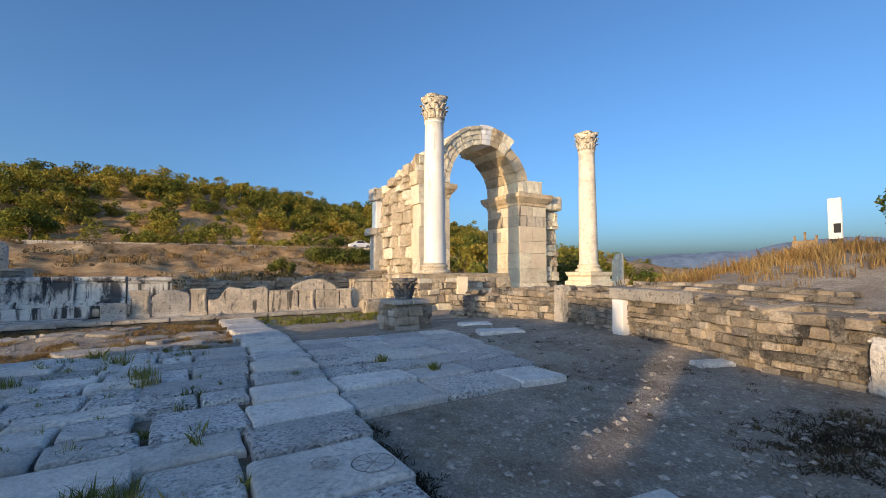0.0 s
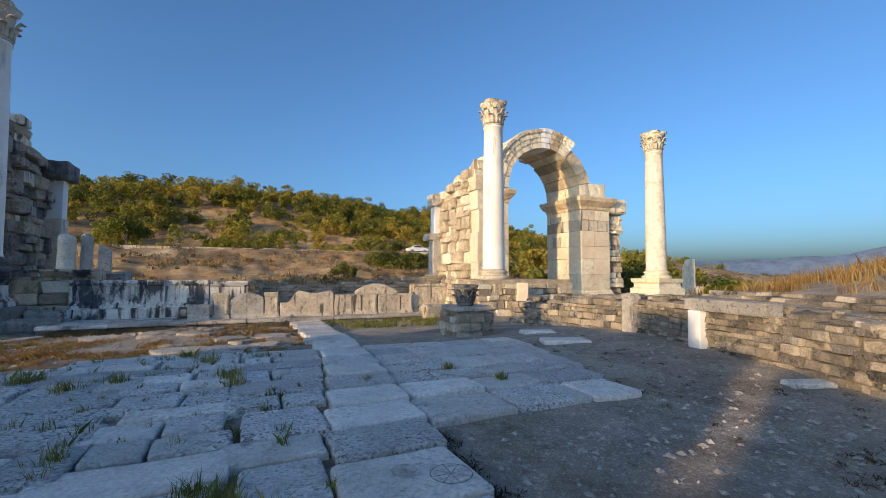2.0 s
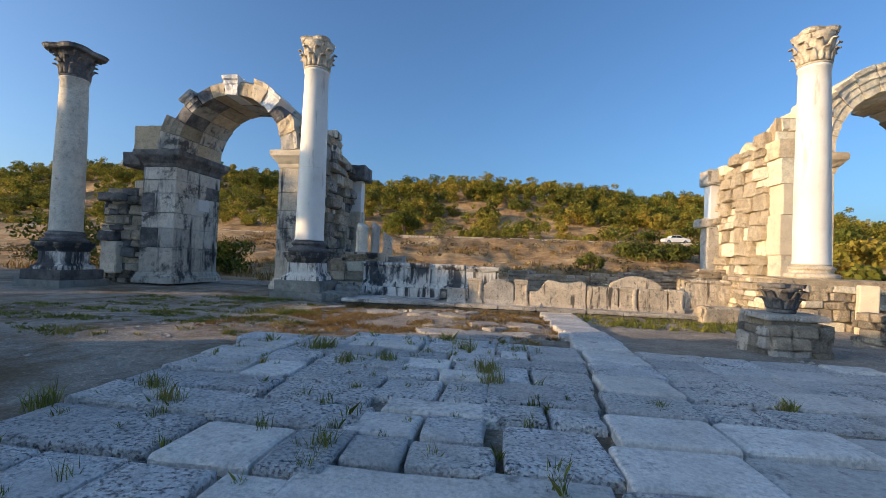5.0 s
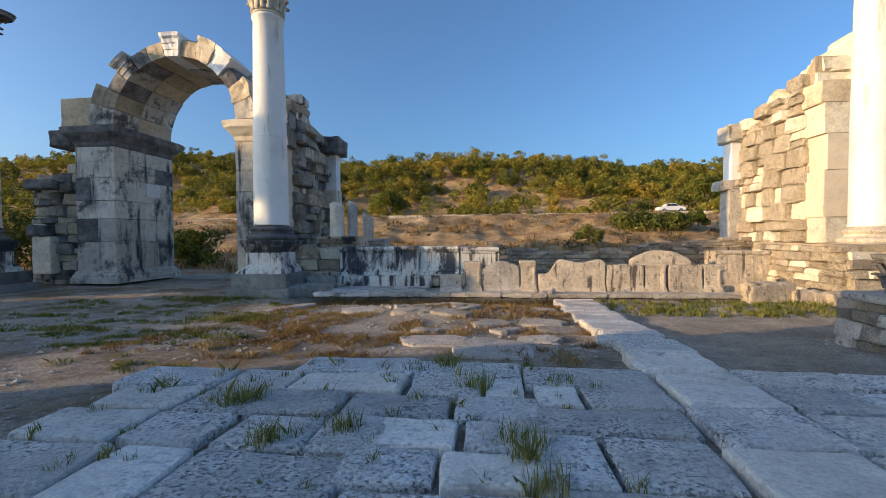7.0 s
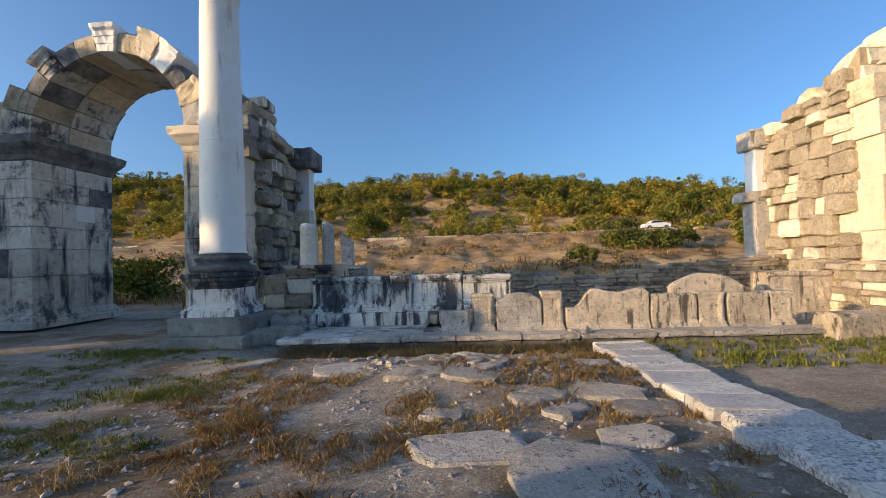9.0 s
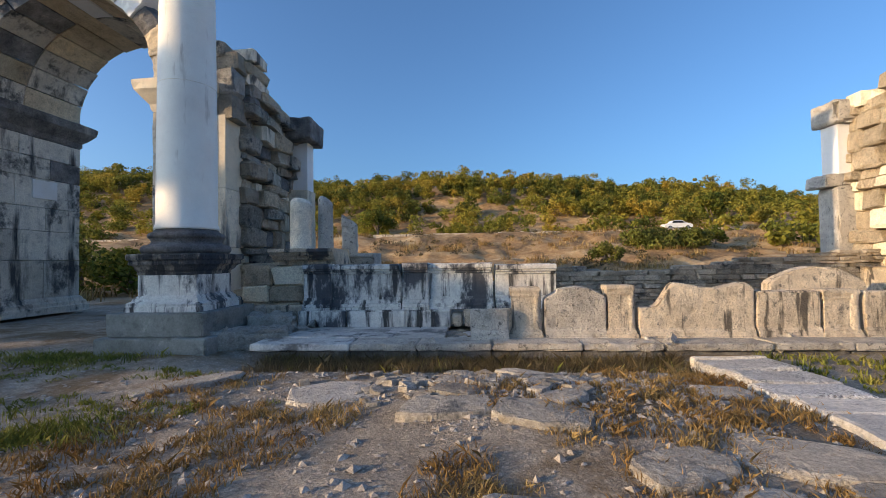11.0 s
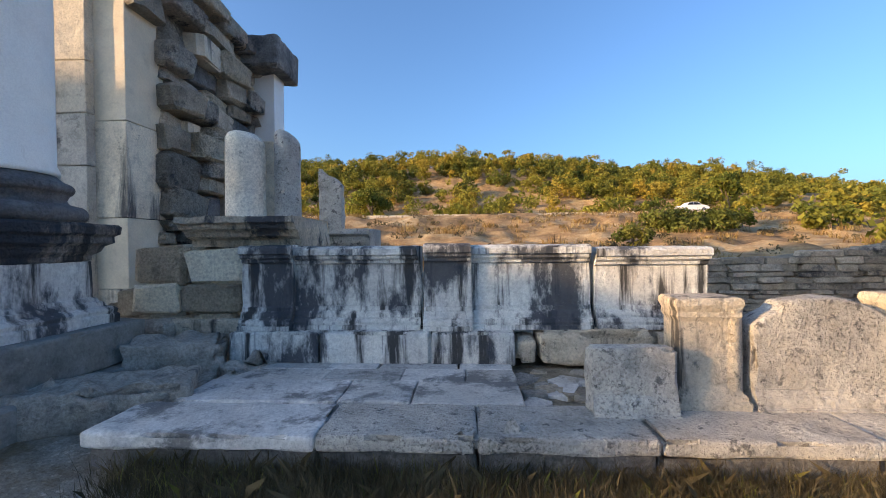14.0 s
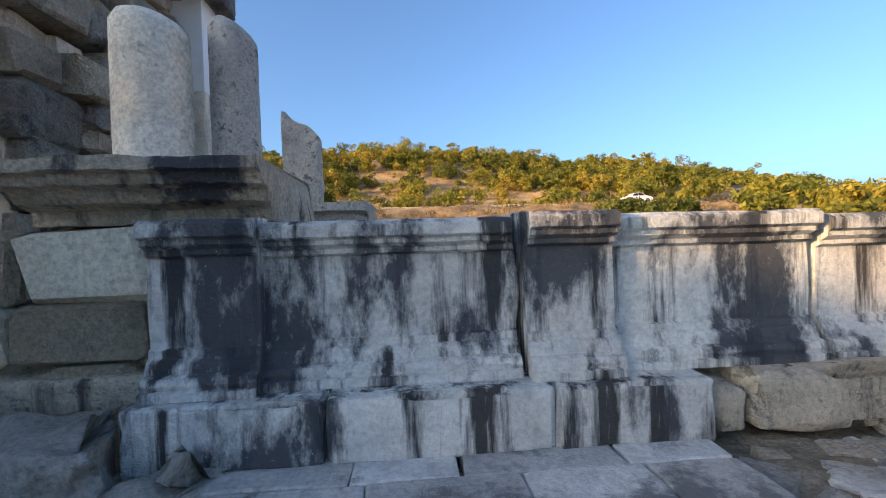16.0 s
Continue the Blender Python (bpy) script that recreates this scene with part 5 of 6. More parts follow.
def retaining_wall():
    """The dry-stone retaining wall that borders the path on the east."""
    ob = thing("retaining_wall", "grey-brown dry-stone retaining wall along the path", "wall", kind="structure", at=(8, 5, 0))
    rnd = random.Random(77)
    count = 0
    for (xa, ya), (xb, yb) in zip(RET, RET[1:]):
        L = math.hypot(xb - xa, yb - ya)
        ux, uy = (xb - xa) / L, (yb - ya) / L
        nx, ny = uy, -ux           # into the bank is -n
        yaw = math.degrees(math.atan2(uy, ux))
        zb = ground_z(xa + nx * 0.3, ya + ny * 0.3)
        z = zb - 0.08
        while z < zb + 0.86:
            h = rnd.uniform(0.08, 0.22)
            u = rnd.uniform(-0.2, 0.0)
            while u < L:
                w = rnd.uniform(0.14, 0.52)
                d = rnd.uniform(0.3, 0.5)
                off = d / 2 + rnd.uniform(-0.05, 0.04)
                put_stone(ob, rnd.choice([M_WALLST, M_WALLST, M_GREYRUB]), (xa + ux * (u + w / 2) - nx * off, ya + uy * (u + w / 2) - ny * off, z + h / 2), (w * 0.97, d, h * rnd.uniform(0.9, 1.05)), rnd, True, 2.5, yaw)
                count += 1
                u += w
            z += h
    # loose coping stones and the second, lower line of walling on top of the bank
    for k in range(150):
        i = rnd.randrange(len(RET) - 1)
        t = rnd.random()
        x = RET[i][0] + (RET[i + 1][0] - RET[i][0]) * t + rnd.uniform(0.2, 1.6)
        y = RET[i][1] + (RET[i + 1][1] - RET[i][1]) * t
        put_stone(ob, rnd.choice([M_WALLST, M_GREYRUB]), (x, y, ground_z(x + 0.5, y) + 0.03 + 0.05 * rnd.random()), (rnd.uniform(0.2, 0.6), rnd.uniform(0.2, 0.5), rnd.uniform(0.08, 0.16)), rnd, True, 8, rnd.uniform(0, 180))
    b = thing("bank_wall", "ruined dry-stone wall on the bank", "wall", kind="structure", at=(13, 6, 1))
    for k in range(2):
        xw = 11.8 + k * 0.5
        for y in np.arange(3.0, 9.0, 0.42):
            put_stone(b, rnd.choice([M_WALLST, M_GREYRUB]), (xw + 0.25 * (y - 3), y, ground_z(12.5, y) + 0.03 + 0.11 * k), (rnd.uniform(0.25, 0.6), rnd.uniform(0.25, 0.6), 0.14), rnd, True, 4)
    # marble lintel bedded on the wall, with a post under its end
    ang = math.degrees(math.atan2(6.6 - 4.7, 9.35 - 8.95))
    li = thing("marble_lintel", "grey marble lintel bedded on the wall", "lintel", at=(9.15, 5.6, 1.15))
    part("beam", worn_box(2.05, 0.42, 0.27, 0.025, 0.12, 0.008, chip=0.03), M_GREYM, li, m=pose(9.2, 5.65, 1.14, 0, 0, ang))
    po = thing("marble_post", "pale marble post built into the wall", "stone post", "posts in the wall", at=(9.3, 6.4, 0.2))
    part("post", worn_box(0.36, 0.34, 0.98, 0.025, 0.12, 0.01), M_NEWM, po, m=pose(9.3, 6.38, 0.16, 0, 0, ang))
    po = thing("marble_post", "grey fluted marble stump built into the wall", "stone post", "posts in the wall", at=(9.98, 9.1, 0.2))
    part("post", worn_box(0.46, 0.36, 1.25, 0.06, 0.08, 0.03, 5, 3, 0.1), M_GREYM, po, m=pose(9.92, 8.9, 0.15, 0, 0, 80))
    big = thing("wall_boulder", "large white rounded boulder in the wall", "stone", at=(7.8, 1.2, 0.1))
    part("boulder", worn_box(1.9, 0.6, 0.85, 0.14, 0.08, 0.09, 1.8, 4, 0.25), M_SLABS, big, m=pose(7.9, 0.75, 0.08, 0, 0, 66), smooth=False)


retaining_wall()


# ---------------------------------------------------------------- paving
def strip_left(y):
    return 0.50 + 0.72 * smooth01(y, 2.0, 9.5)


def strip_right(y):
    return 1.60 + 0.80 * smooth01(y, 0.5, 13.5)


def paving():
    ob = thing("pavement", "ancient street paving of worn grey marble slabs", "pavement", kind="structure", at=(0, 6, 0))
    rnd = random.Random(20)

    def lay(x0, x1, y0, y1, ztop, gap=0.03, mat=None, tilt=0.7, yaw=1.8, wear=0.8):
        w, d = x1 - x0 - gap, y1 - y0 - gap
        h = 0.22
        m = mat or rnd.choice([M_SLAB, M_SLAB, M_SLABS])
        cx, cy = (x0 + x1) / 2, (y0 + y1) / 2
        part("paving_slab", slab_mesh(w, d, h, rnd.random(), m, wear), m, ob, m=pose(cx, cy, ztop + rise(cx, cy) - h, rnd.uniform(-tilt, tilt), rnd.uniform(-tilt, tilt), rnd.uniform(-yaw, yaw)))

    # the western field: short runs of slabs whose courses jump from run to run
    for x0, x1, ys in ((-4.5, -2.9, (-3.3, -2.5, -1.6, -0.7, 0.1, 0.9, 1.8, 2.6, 3.4, 4.2, 5.05, 5.72, 6.3, 7.05, 7.7, 8.3, 9.0)),
                       (-2.9, -1.55, (-3.2, -2.2, -1.3, -0.5, 0.5, 1.4, 2.3, 3.2, 4.15, 4.97, 5.56, 6.2, 7.05, 7.7, 8.3, 8.9, 9.55)),
                       (-1.55, -0.25, (-3.2, -2.3, -1.5, -0.6, 0.3, 1.2, 2.0, 2.9, 3.7, 4.4, 4.93, 5.47, 5.88, 6.65, 7.15, 7.7, 8.25, 8.9, 9.5)),
                       (-0.25, None, (-3.2, -2.4, -1.4, -0.4, 0.4, 1.3, 2.2, 3.1, 3.95, 4.5, 5.45, 5.95, 6.72, 7.5, 8.05, 8.65, 9.3))):
        for a, b in zip(ys, ys[1:]):
            right = x1 if x1 is not None else strip_left((a + b) / 2) - 0.02
            left = x0 + rnd.uniform(-0.22, 0.12) - (0.1 * max(0.0, a - 6) if x0 < -4 else 0.0)
            right += rnd.uniform(-0.1, 0.1) if x1 is not None else 0.0
            cuts = [left, right]
            n = 1 if right - left < 1.15 else 2
            if n == 2 and rnd.random() < 0.72:
                cuts.insert(1, left + (right - left) * rnd.uniform(0.36, 0.64))
            for u, v in zip(cuts, cuts[1:]):
                lay(u, v, a, b, 0.14 + rnd.uniform(-0.012, 0.012), rnd.uniform(0.02, 0.05))
    # the raised strip that runs on as the walk to the basin
    ys = [-2.0, -1.1, -0.3, 0.6, 1.6, 2.66, 3.62, 4.38, 5.1, 5.85, 6.55, 7.3, 8.1, 8.7]
    for a, b in zip(ys, ys[1:]):
        y = (a + b) / 2
        lay(strip_left(y), strip_right(y), a, b, 0.17 + rnd.uniform(-0.01, 0.015), rnd.uniform(0.02, 0.04), None, 0.5, 1.0, 0.7)
    y = 8.7
    while y < 16.7:
        d = rnd.uniform(0.42, 0.85)
        off = rnd.uniform(-0.08, 0.08)
        lay(strip_left(y) + off, strip_right(y) + off * 0.6, y, min(y + d, 16.75), 0.15 + rnd.uniform(-0.02, 0.02), rnd.uniform(0.03, 0.06), M_SLABS if rnd.random() < 0.6 else M_SLAB, 1.8, 3.0, 1.0)
        y += d
    # the eastern field
    for a, b, x1 in ((4.38, 5.25, 5.25), (5.27, 5.95, 5.45), (5.97, 6.6, 5.6), (6.62, 7.35, 5.75), (7.37, 8.1, 5.9), (8.12, 8.8, 6.0), (8.85, 9.5, 6.1)):
        x = strip_right((a + b) / 2) + 0.03
        while x < x1 - 0.1:
            w = rnd.uniform(0.7, 1.5)
            if x1 - x - w < 0.5:
                w = x1 - x
            lay(x, x + w, a, b, 0.12 - 0.012 * (x - 1.7) + rnd.uniform(-0.012, 0.012), rnd.uniform(0.025, 0.05))
            x += w
    # single slabs in the earth
    for x, y, w, d, z in ((2.72, 1.42, 1.05, 0.68, 0.10), (3.52, 1.02, 0.66, 0.5, 0.10), (3.75, 0.35, 0.6, 0.55, 0.10), (7.1, 8.4, 1.2, 0.6, 0.07),
                          (8.05, 3.7, 0.7, 0.3, 0.07), (7.6, 10.2, 1.0, 0.5, 0.06)):
        m = M_SLABS
        part("paving_slab", slab_mesh(w, d, 0.2, x, m), m, ob, m=pose(x, y, z + rise(x, y) - 0.2, 0, 0, rnd.uniform(-28, -8)))


paving()


def flag_mesh(w, d, h, seed, mat):
    """A flat stone with a broken outline and a worn rim."""
    rnd = random.Random(seed)
    n = 11
    bm = bmesh.new()
    ang = sorted(2 * math.pi * (k + rnd.uniform(-0.35, 0.35)) / n for k in range(n))
    out = [(w / 2 * (abs(math.cos(a)) ** 0.6) * math.copysign(1, math.cos(a)) * rnd.uniform(0.8, 1.08), d / 2 * (abs(math.sin(a)) ** 0.6) * math.copysign(1, math.sin(a)) * rnd.uniform(0.8, 1.08)) for a in ang]
    rings = []
    for k, z in ((1.03, 0), (1.0, h - 0.03), (0.97, h - 0.008), (0.85, h)):
        rings.append([bm.verts.new((x * k, y * k, z + (rnd.uniform(-0.012, 0.012) if z > h - 0.04 else 0))) for x, y in out])
    for a, b in zip(rings, rings[1:]):
        for i in range(n):
            bm.faces.new((a[i], a[(i + 1) % n], b[(i + 1) % n], b[i]))
    c = bm.verts.new((0, 0, h + 0.012))
    for i in range(n):
        bm.faces.new((rings[-1][i], rings[-1][(i + 1) % n], c))
    me = mesh_of(bm, "flat_stone")
    me.materials.append(mat)
    return me


def outcrop_slabs():
    """Flat broken stones on the rubble mound before the basin."""
    rnd = random.Random(33)
    data = ((-3.92, 14.95, 1.25, 0.95, 14, 0), (-2.45, 14.1, 1.05, 0.6, 8, 1), (-1.5, 13.9, 1.1, 0.65, -14, 1), (0.35, 13.2, 1.2, 0.7, -25, 1), (-1.55, 11.3, 1.35, 0.8, 6, 0), (-0.58, 10.7, 1.35, 1.3, -10, 0), (-1.35, 15.55, 1.25, 0.34, -33, 1),
            (0.75, 12.6, 0.9, 0.6, 15, 1), (-1.2, 14.3, 0.55, 0.4, 40, 1), (-6.2, 15.4, 1.6, 0.45, 35, 1), (0.7, 14.9, 0.7, 0.5, 0, 1), (-1.9, 12.4, 0.6, 0.4, 10, 1), (-0.6, 13.0, 0.9, 0.55, 25, 1), (0.2, 11.6, 0.8, 0.6, 0, 0), (-0.3, 12.5, 0.7, 0.5, 50, 1), (-2.4, 14.6, 0.7, 0.45, -30, 1))
    for k, (x, y, w, d, yaw, grey) in enumerate(data):
        mat = M_BOULDER if grey else M_GREYM
        ob = part("flat_stone", flag_mesh(w, d, 0.2, k * 7 + 1, mat), mat, m=pose(x, y, ground_z(x, y) - 0.14, rnd.uniform(-3, 3), rnd.uniform(-3, 3), yaw))
        tagged(ob, "flat broken grey stone bedded in dry earth", "stone", "flat stones before the basin")
    heap = thing("rubble_patch", "patch of broken grey rubble chips", "rubble", at=(-1.4, 15.3, 0))
    for k in range(150):
        x, y = rnd.gauss(-2.2, 0.8), rnd.gauss(15.25, 0.34)
        s = rnd.uniform(0.08, 0.24)
        put_stone(heap, M_BOULDER, (x, y, ground_z(x, y) + 0.01), (s, s * rnd.uniform(0.6, 1), s * 0.5), rnd, True, 14, rnd.uniform(0, 180), "rubble_stone")


outcrop_slabs()


# ---------------------------------------------------------------- plants
def leaf_cloud(rng, centres, radii, n, size, flat=0.75):
    """n small leaf clumps (quads) in a union of lumps: arrays of vertices and faces."""
    k = rng.integers(0, len(centres), n)
    d = rng.normal(size=(n, 3))
    d /= np.linalg.norm(d, axis=1)[:, None]
    rad = radii[k] * (0.45 + 0.55 * rng.random(n) ** 0.5)
    c = centres[k] + d * rad[:, None] * np.array([1, 1, flat])
    u = rng.normal(size=(n, 3))
    u /= np.linalg.norm(u, axis=1)[:, None]
    w = np.cross(u, d)
    w /= np.linalg.norm(w, axis=1)[:, None] + 1e-9
    s = size * (0.6 + 0.8 * rng.random(n))[:, None]
    verts = np.stack([c - u * s, c + w * s * 0.6, c + u * s, c - w * s * 0.6], axis=1).reshape(-1, 3)
    faces = np.arange(4 * n).reshape(-1, 4)
    return verts, faces


def crown_lumps(rng, h, w):
    n = rng.integers(5, 9)
    c = np.stack([rng.normal(0, w * 0.24, n), rng.normal(0, w * 0.24, n), rng.uniform(h * 0.3, h * 0.78, n)], axis=1)
    return c, rng.uniform(0.2, 0.36, n) * w


def merged_cloud(name, specs, mat, label, category, leaves, size_of, seed):
    """Far growth that nobody could count, as one mesh: specs are (x, y, z, height, width)."""
    rng = np.random.default_rng(seed)
    vs, fs, off = [], [], 0
    for x, y, z, h, w in specs:
        c, r = crown_lumps(rng, h, w)
        c[0] = (0, 0, h * 0.25)
        v, f = leaf_cloud(rng, c + np.array([x, y, z]), r, int(leaves * max(0.6, min(1.6, w / 4))), size_of * (0.7 + 0.1 * w))
        vs.append(v)
        fs.append(f + off)
        off += len(v)
    me = from_arrays(name, np.concatenate(vs), np.concatenate(fs))
    return tagged(part(name, me, mat), label, category, kind="stuff")


def hill_growth():
    rnd = random.Random(9)
    specs, dark = [], []
    while len(specs) < 1400:
        x, y = rnd.uniform(-190, 170), rnd.uniform(84, 172)
        up = (y - 84) / 80
        if rnd.random() > 0.22 + 0.78 * min(1, max(0, up - 0.05) * 2.0):
            continue
        if fuzz((x, y, 0), 0.06, 4.0) < -0.45 and up < 0.3:
            continue
        if x > 110 + 40 * rnd.random():
            continue
        h = 2.0 + 5.0 * rnd.random() ** 1.6 + 2.8 * (up > 0.55) * rnd.random()
        (dark if rnd.random() < 0.22 and up > 0.3 else specs).append((x, y, ground_z(x, y) - 0.3, h, rnd.uniform(2.4, 5.6)))
    merged_cloud("hill_shrubs", specs, M_SHRUB, "yellow-green scrub and low trees covering the hillside", "shrubs", 350, 0.23, 1)
    merged_cloud("hill_trees", dark, M_OLIVE, "dark green trees along the hill's crest", "trees", 350, 0.23, 2)
    specs = []
    while len(specs) < 330:
        x, y = rnd.uniform(-60, 110), rnd.uniform(34, 74)
        if fuzz((x, y, 0), 0.09, 7.0) < 0.0:
            continue
        specs.append((x, y, ground_z(x, y) - 0.15, rnd.uniform(0.4, 1.1), rnd.uniform(0.7, 2.0)))
    merged_cloud("slope_scrub", specs, M_STRAW, "low dry scrub on the earth slope below the road", "scrub", 110, 0.12, 3)
    # woods beyond the east gate
    specs = [(rnd.uniform(24, 75), rnd.uniform(42, 76), 0, rnd.uniform(2, 4), rnd.uniform(2.5, 4.5)) for k in range(60)]
    specs = [(x, y, ground_z(x, y) - 0.2, h, w) for x, y, z, h, w in specs if x > 26 + 0.2 * (y - 40)]
    merged_cloud("lower_woods", specs, M_SHRUB, "low trees on the slope beyond the gate", "trees", 220, 0.3, 5)
    specs = [(rnd.uniform(150, 900), rnd.uniform(30, 700), -4.2, rnd.uniform(3, 7), rnd.uniform(5, 14)) for k in range(260)]
    merged_cloud("far_trees", specs, M_OLIVE, "distant trees dotted over the plain", "trees", 60, 1.0, 6)


hill_growth()


def limb(bm, p0, p1, r0, r1, n=6, bend=0.0, seed=0.0):
    """A tapered, slightly crooked limb."""
    p0, p1 = Vector(p0), Vector(p1)
    axis = (p1 - p0).normalized()
    side = axis.orthogonal().normalized()
    other = axis.cross(side)
    rings = []
    for i in range(5):
        t = i / 4
        c = p0.lerp(p1, t) + side * bend * math.sin(t * math.pi) + other * 0.3 * bend * fuzz((t * 3, seed, 0), 1.0)
        r = r0 + (r1 - r0) * t
        rings.append([bm.verts.new(c + (side * math.cos(a) + other * math.sin(a)) * r) for a in [2 * math.pi * k / n for k in range(n)]])
    for a, b in zip(rings, rings[1:]):
        for k in range(n):
            bm.faces.new((a[k], a[(k + 1) % n], b[(k + 1) % n], b[k]))
    bm.faces.new(rings[-1])
    bm.faces.new(rings[0][::-1])


def tree(name, x, y, h, w, mat, label, category, seed, leaves=1500, size=0.14, low=0.25, group=""):
    """A tree or bush of its own: a tapered trunk with limbs, and a crown of many leaf clumps."""
    z = ground_z(x, y)
    ob = thing(name, label, category, group, at=(x, y, z))
    rng = np.random.default_rng(seed)
    rnd = random.Random(seed)
    bm = bmesh.new()
    limb(bm, (0, 0, -0.2), (0.1 * w * 0.2, 0, h * 0.5), 0.05 * h, 0.025 * h, 7, 0.05 * h, seed)
    n = 8
    c = []
    for k in range(n):
        a = 2 * math.pi * k / n + rnd.uniform(-0.3, 0.3)
        rr = w * rnd.uniform(0.14, 0.36)
        tip = (rr * math.cos(a), rr * math.sin(a), h * rnd.uniform(low + 0.1, 0.85))
        limb(bm, (0, 0, h * rnd.uniform(0.15, 0.45)), tip, 0.02 * h, 0.006 * h, 5, 0.03 * h, k)
        c.append(tip)
    c.append((0, 0, h * 0.8))
    part("trunk", bm, M_BARK, ob, m=Matrix.Translation((x, y, z)))
    c = np.array(c)
    r = rng.uniform(0.17, 0.27, len(c)) * w
    v, f = leaf_cloud(rng, c, r, leaves, size)
    part("crown", from_arrays("crown", v, f), mat, ob, m=Matrix.Translation((x, y, z)))
    return ob


tree("bush", 21.5, 58.0, 1.5, 4.0, M_OLIVE, "dark green bush beside a larger one below the road", "bush", 21, 2200, 0.15, 0.05)
tree("bush", 18.0, 59.0, 1.7, 7.0, M_OLIVE, "dark green bush on the slope below the road", "bush", 1, 4200, 0.17, 0.05)
tree("bush", 25.5, 61.0, 2.2, 3.2, M_BUSH, "green bush on the slope below the road", "bush", 2, 1000, 0.14, 0.1)
tree("bush", 9.0, 47.0, 1.8, 3.2, M_OLIVE, "low dark bush on the earth slope", "bush", 3, 1200, 0.12, 0.05)
tree("bush", 38.5, 86.0, 7.2, 5.6, M_BUSH, "bright green young tree beside the road", "tree", 4, 2200, 0.24, 0.2)
tree("bush", 33.0, 84.0, 3.4, 4.2, M_SHRUB, "yellow-green shrub beside the road", "bush", 5, 1100, 0.2, 0.1)
tree("bush", -20.0, 88.0, 5.0, 7.0, M_BUSH, "yellow-green round bush above the road", "bush", 6, 1800, 0.24, 0.1)
tree("bush", -5.0, 86.5, 3.0, 4.4, M_SHRUB, "yellow-green shrub above the road", "bush", 7, 1100, 0.2, 0.1)
tree("bush", 22.6, 14.6, 1.7, 2.6, M_BUSH, "spiky yellow-green bush beside the column", "bush", 8, 1500, 0.10, 0.1)
tree("bush", -22.0, 33.0, 2.6, 5.0, M_BUSH, "green bush seen through the gate", "bush", 9, 2000, 0.14, 0.05)
tree("bush", -28.0, 36.0, 3.2, 6.0, M_OLIVE, "dark green bush seen through the gate", "bush", 10, 2000, 0.16, 0.05)
tree("bush", -33.0, 30.0, 4.2, 6.0, M_OLIVE, "dark green bush beyond the weathered column", "bush", 13, 2200, 0.16, 0.05)
tree("bush", 29.0, 26.0, 2.8, 4.6, M_OLIVE, "green bush beyond the east gate", "bush", 11, 1700, 0.13, 0.05)
tree("olive_tree", 35.5, 4.6, 5.2, 7.5, M_BUSH, "round grey-green olive tree on the bank", "tree", 12, 5000, 0.13, 0.2)


def overhanging_tree():
    """The bare-twigged tree beside the path, whose outer branches hang into view."""
    x, y = 12.2, -3.6
    z = ground_z(x, y)
    ob = thing("roadside_tree", "thin-leaved tree with drooping outer twigs beside the wall", "tree", at=(x, y, z))
    bm = bmesh.new()
    limb(bm, (x, y, z - 0.2), (11.6, -2.6, 4.2), 0.22, 0.13, 8, 0.15)
    rnd = random.Random(5)
    tips = []
    for k in range(7):
        tip = Vector((8.6 + rnd.uniform(-0.5, 2.6), 0.2 + rnd.uniform(-0.5, 1.2), 4.4 + rnd.uniform(-0.1, 1.2)))
        limb(bm, (11.6, -2.6, 3.4 + 0.12 * k), tip, 0.06, 0.012, 5, 0.25, k)
        for j in range(6):
            a = Vector((11.6, -2.6, 4.0)).lerp(tip, 0.55 + 0.07 * j)
            b = a + Vector((rnd.uniform(-0.7, 0.3), rnd.uniform(-0.2, 0.7), rnd.uniform(-0.7, 0.25)))
            limb(bm, a, b, 0.012, 0.004, 4, 0.06, j)
            tips += [b, a.lerp(b, 0.6)]
    part("branches", bm, M_BARK, ob)
    rng = np.random.default_rng(3)
    c = np.array([tuple(t) for t in tips])
    v, f = leaf_cloud(rng, c, np.full(len(c), 0.30), 2600, 0.022)
    part("leaves", from_arrays("leaves", v, f), M_OLIVE, ob)


overhanging_tree()


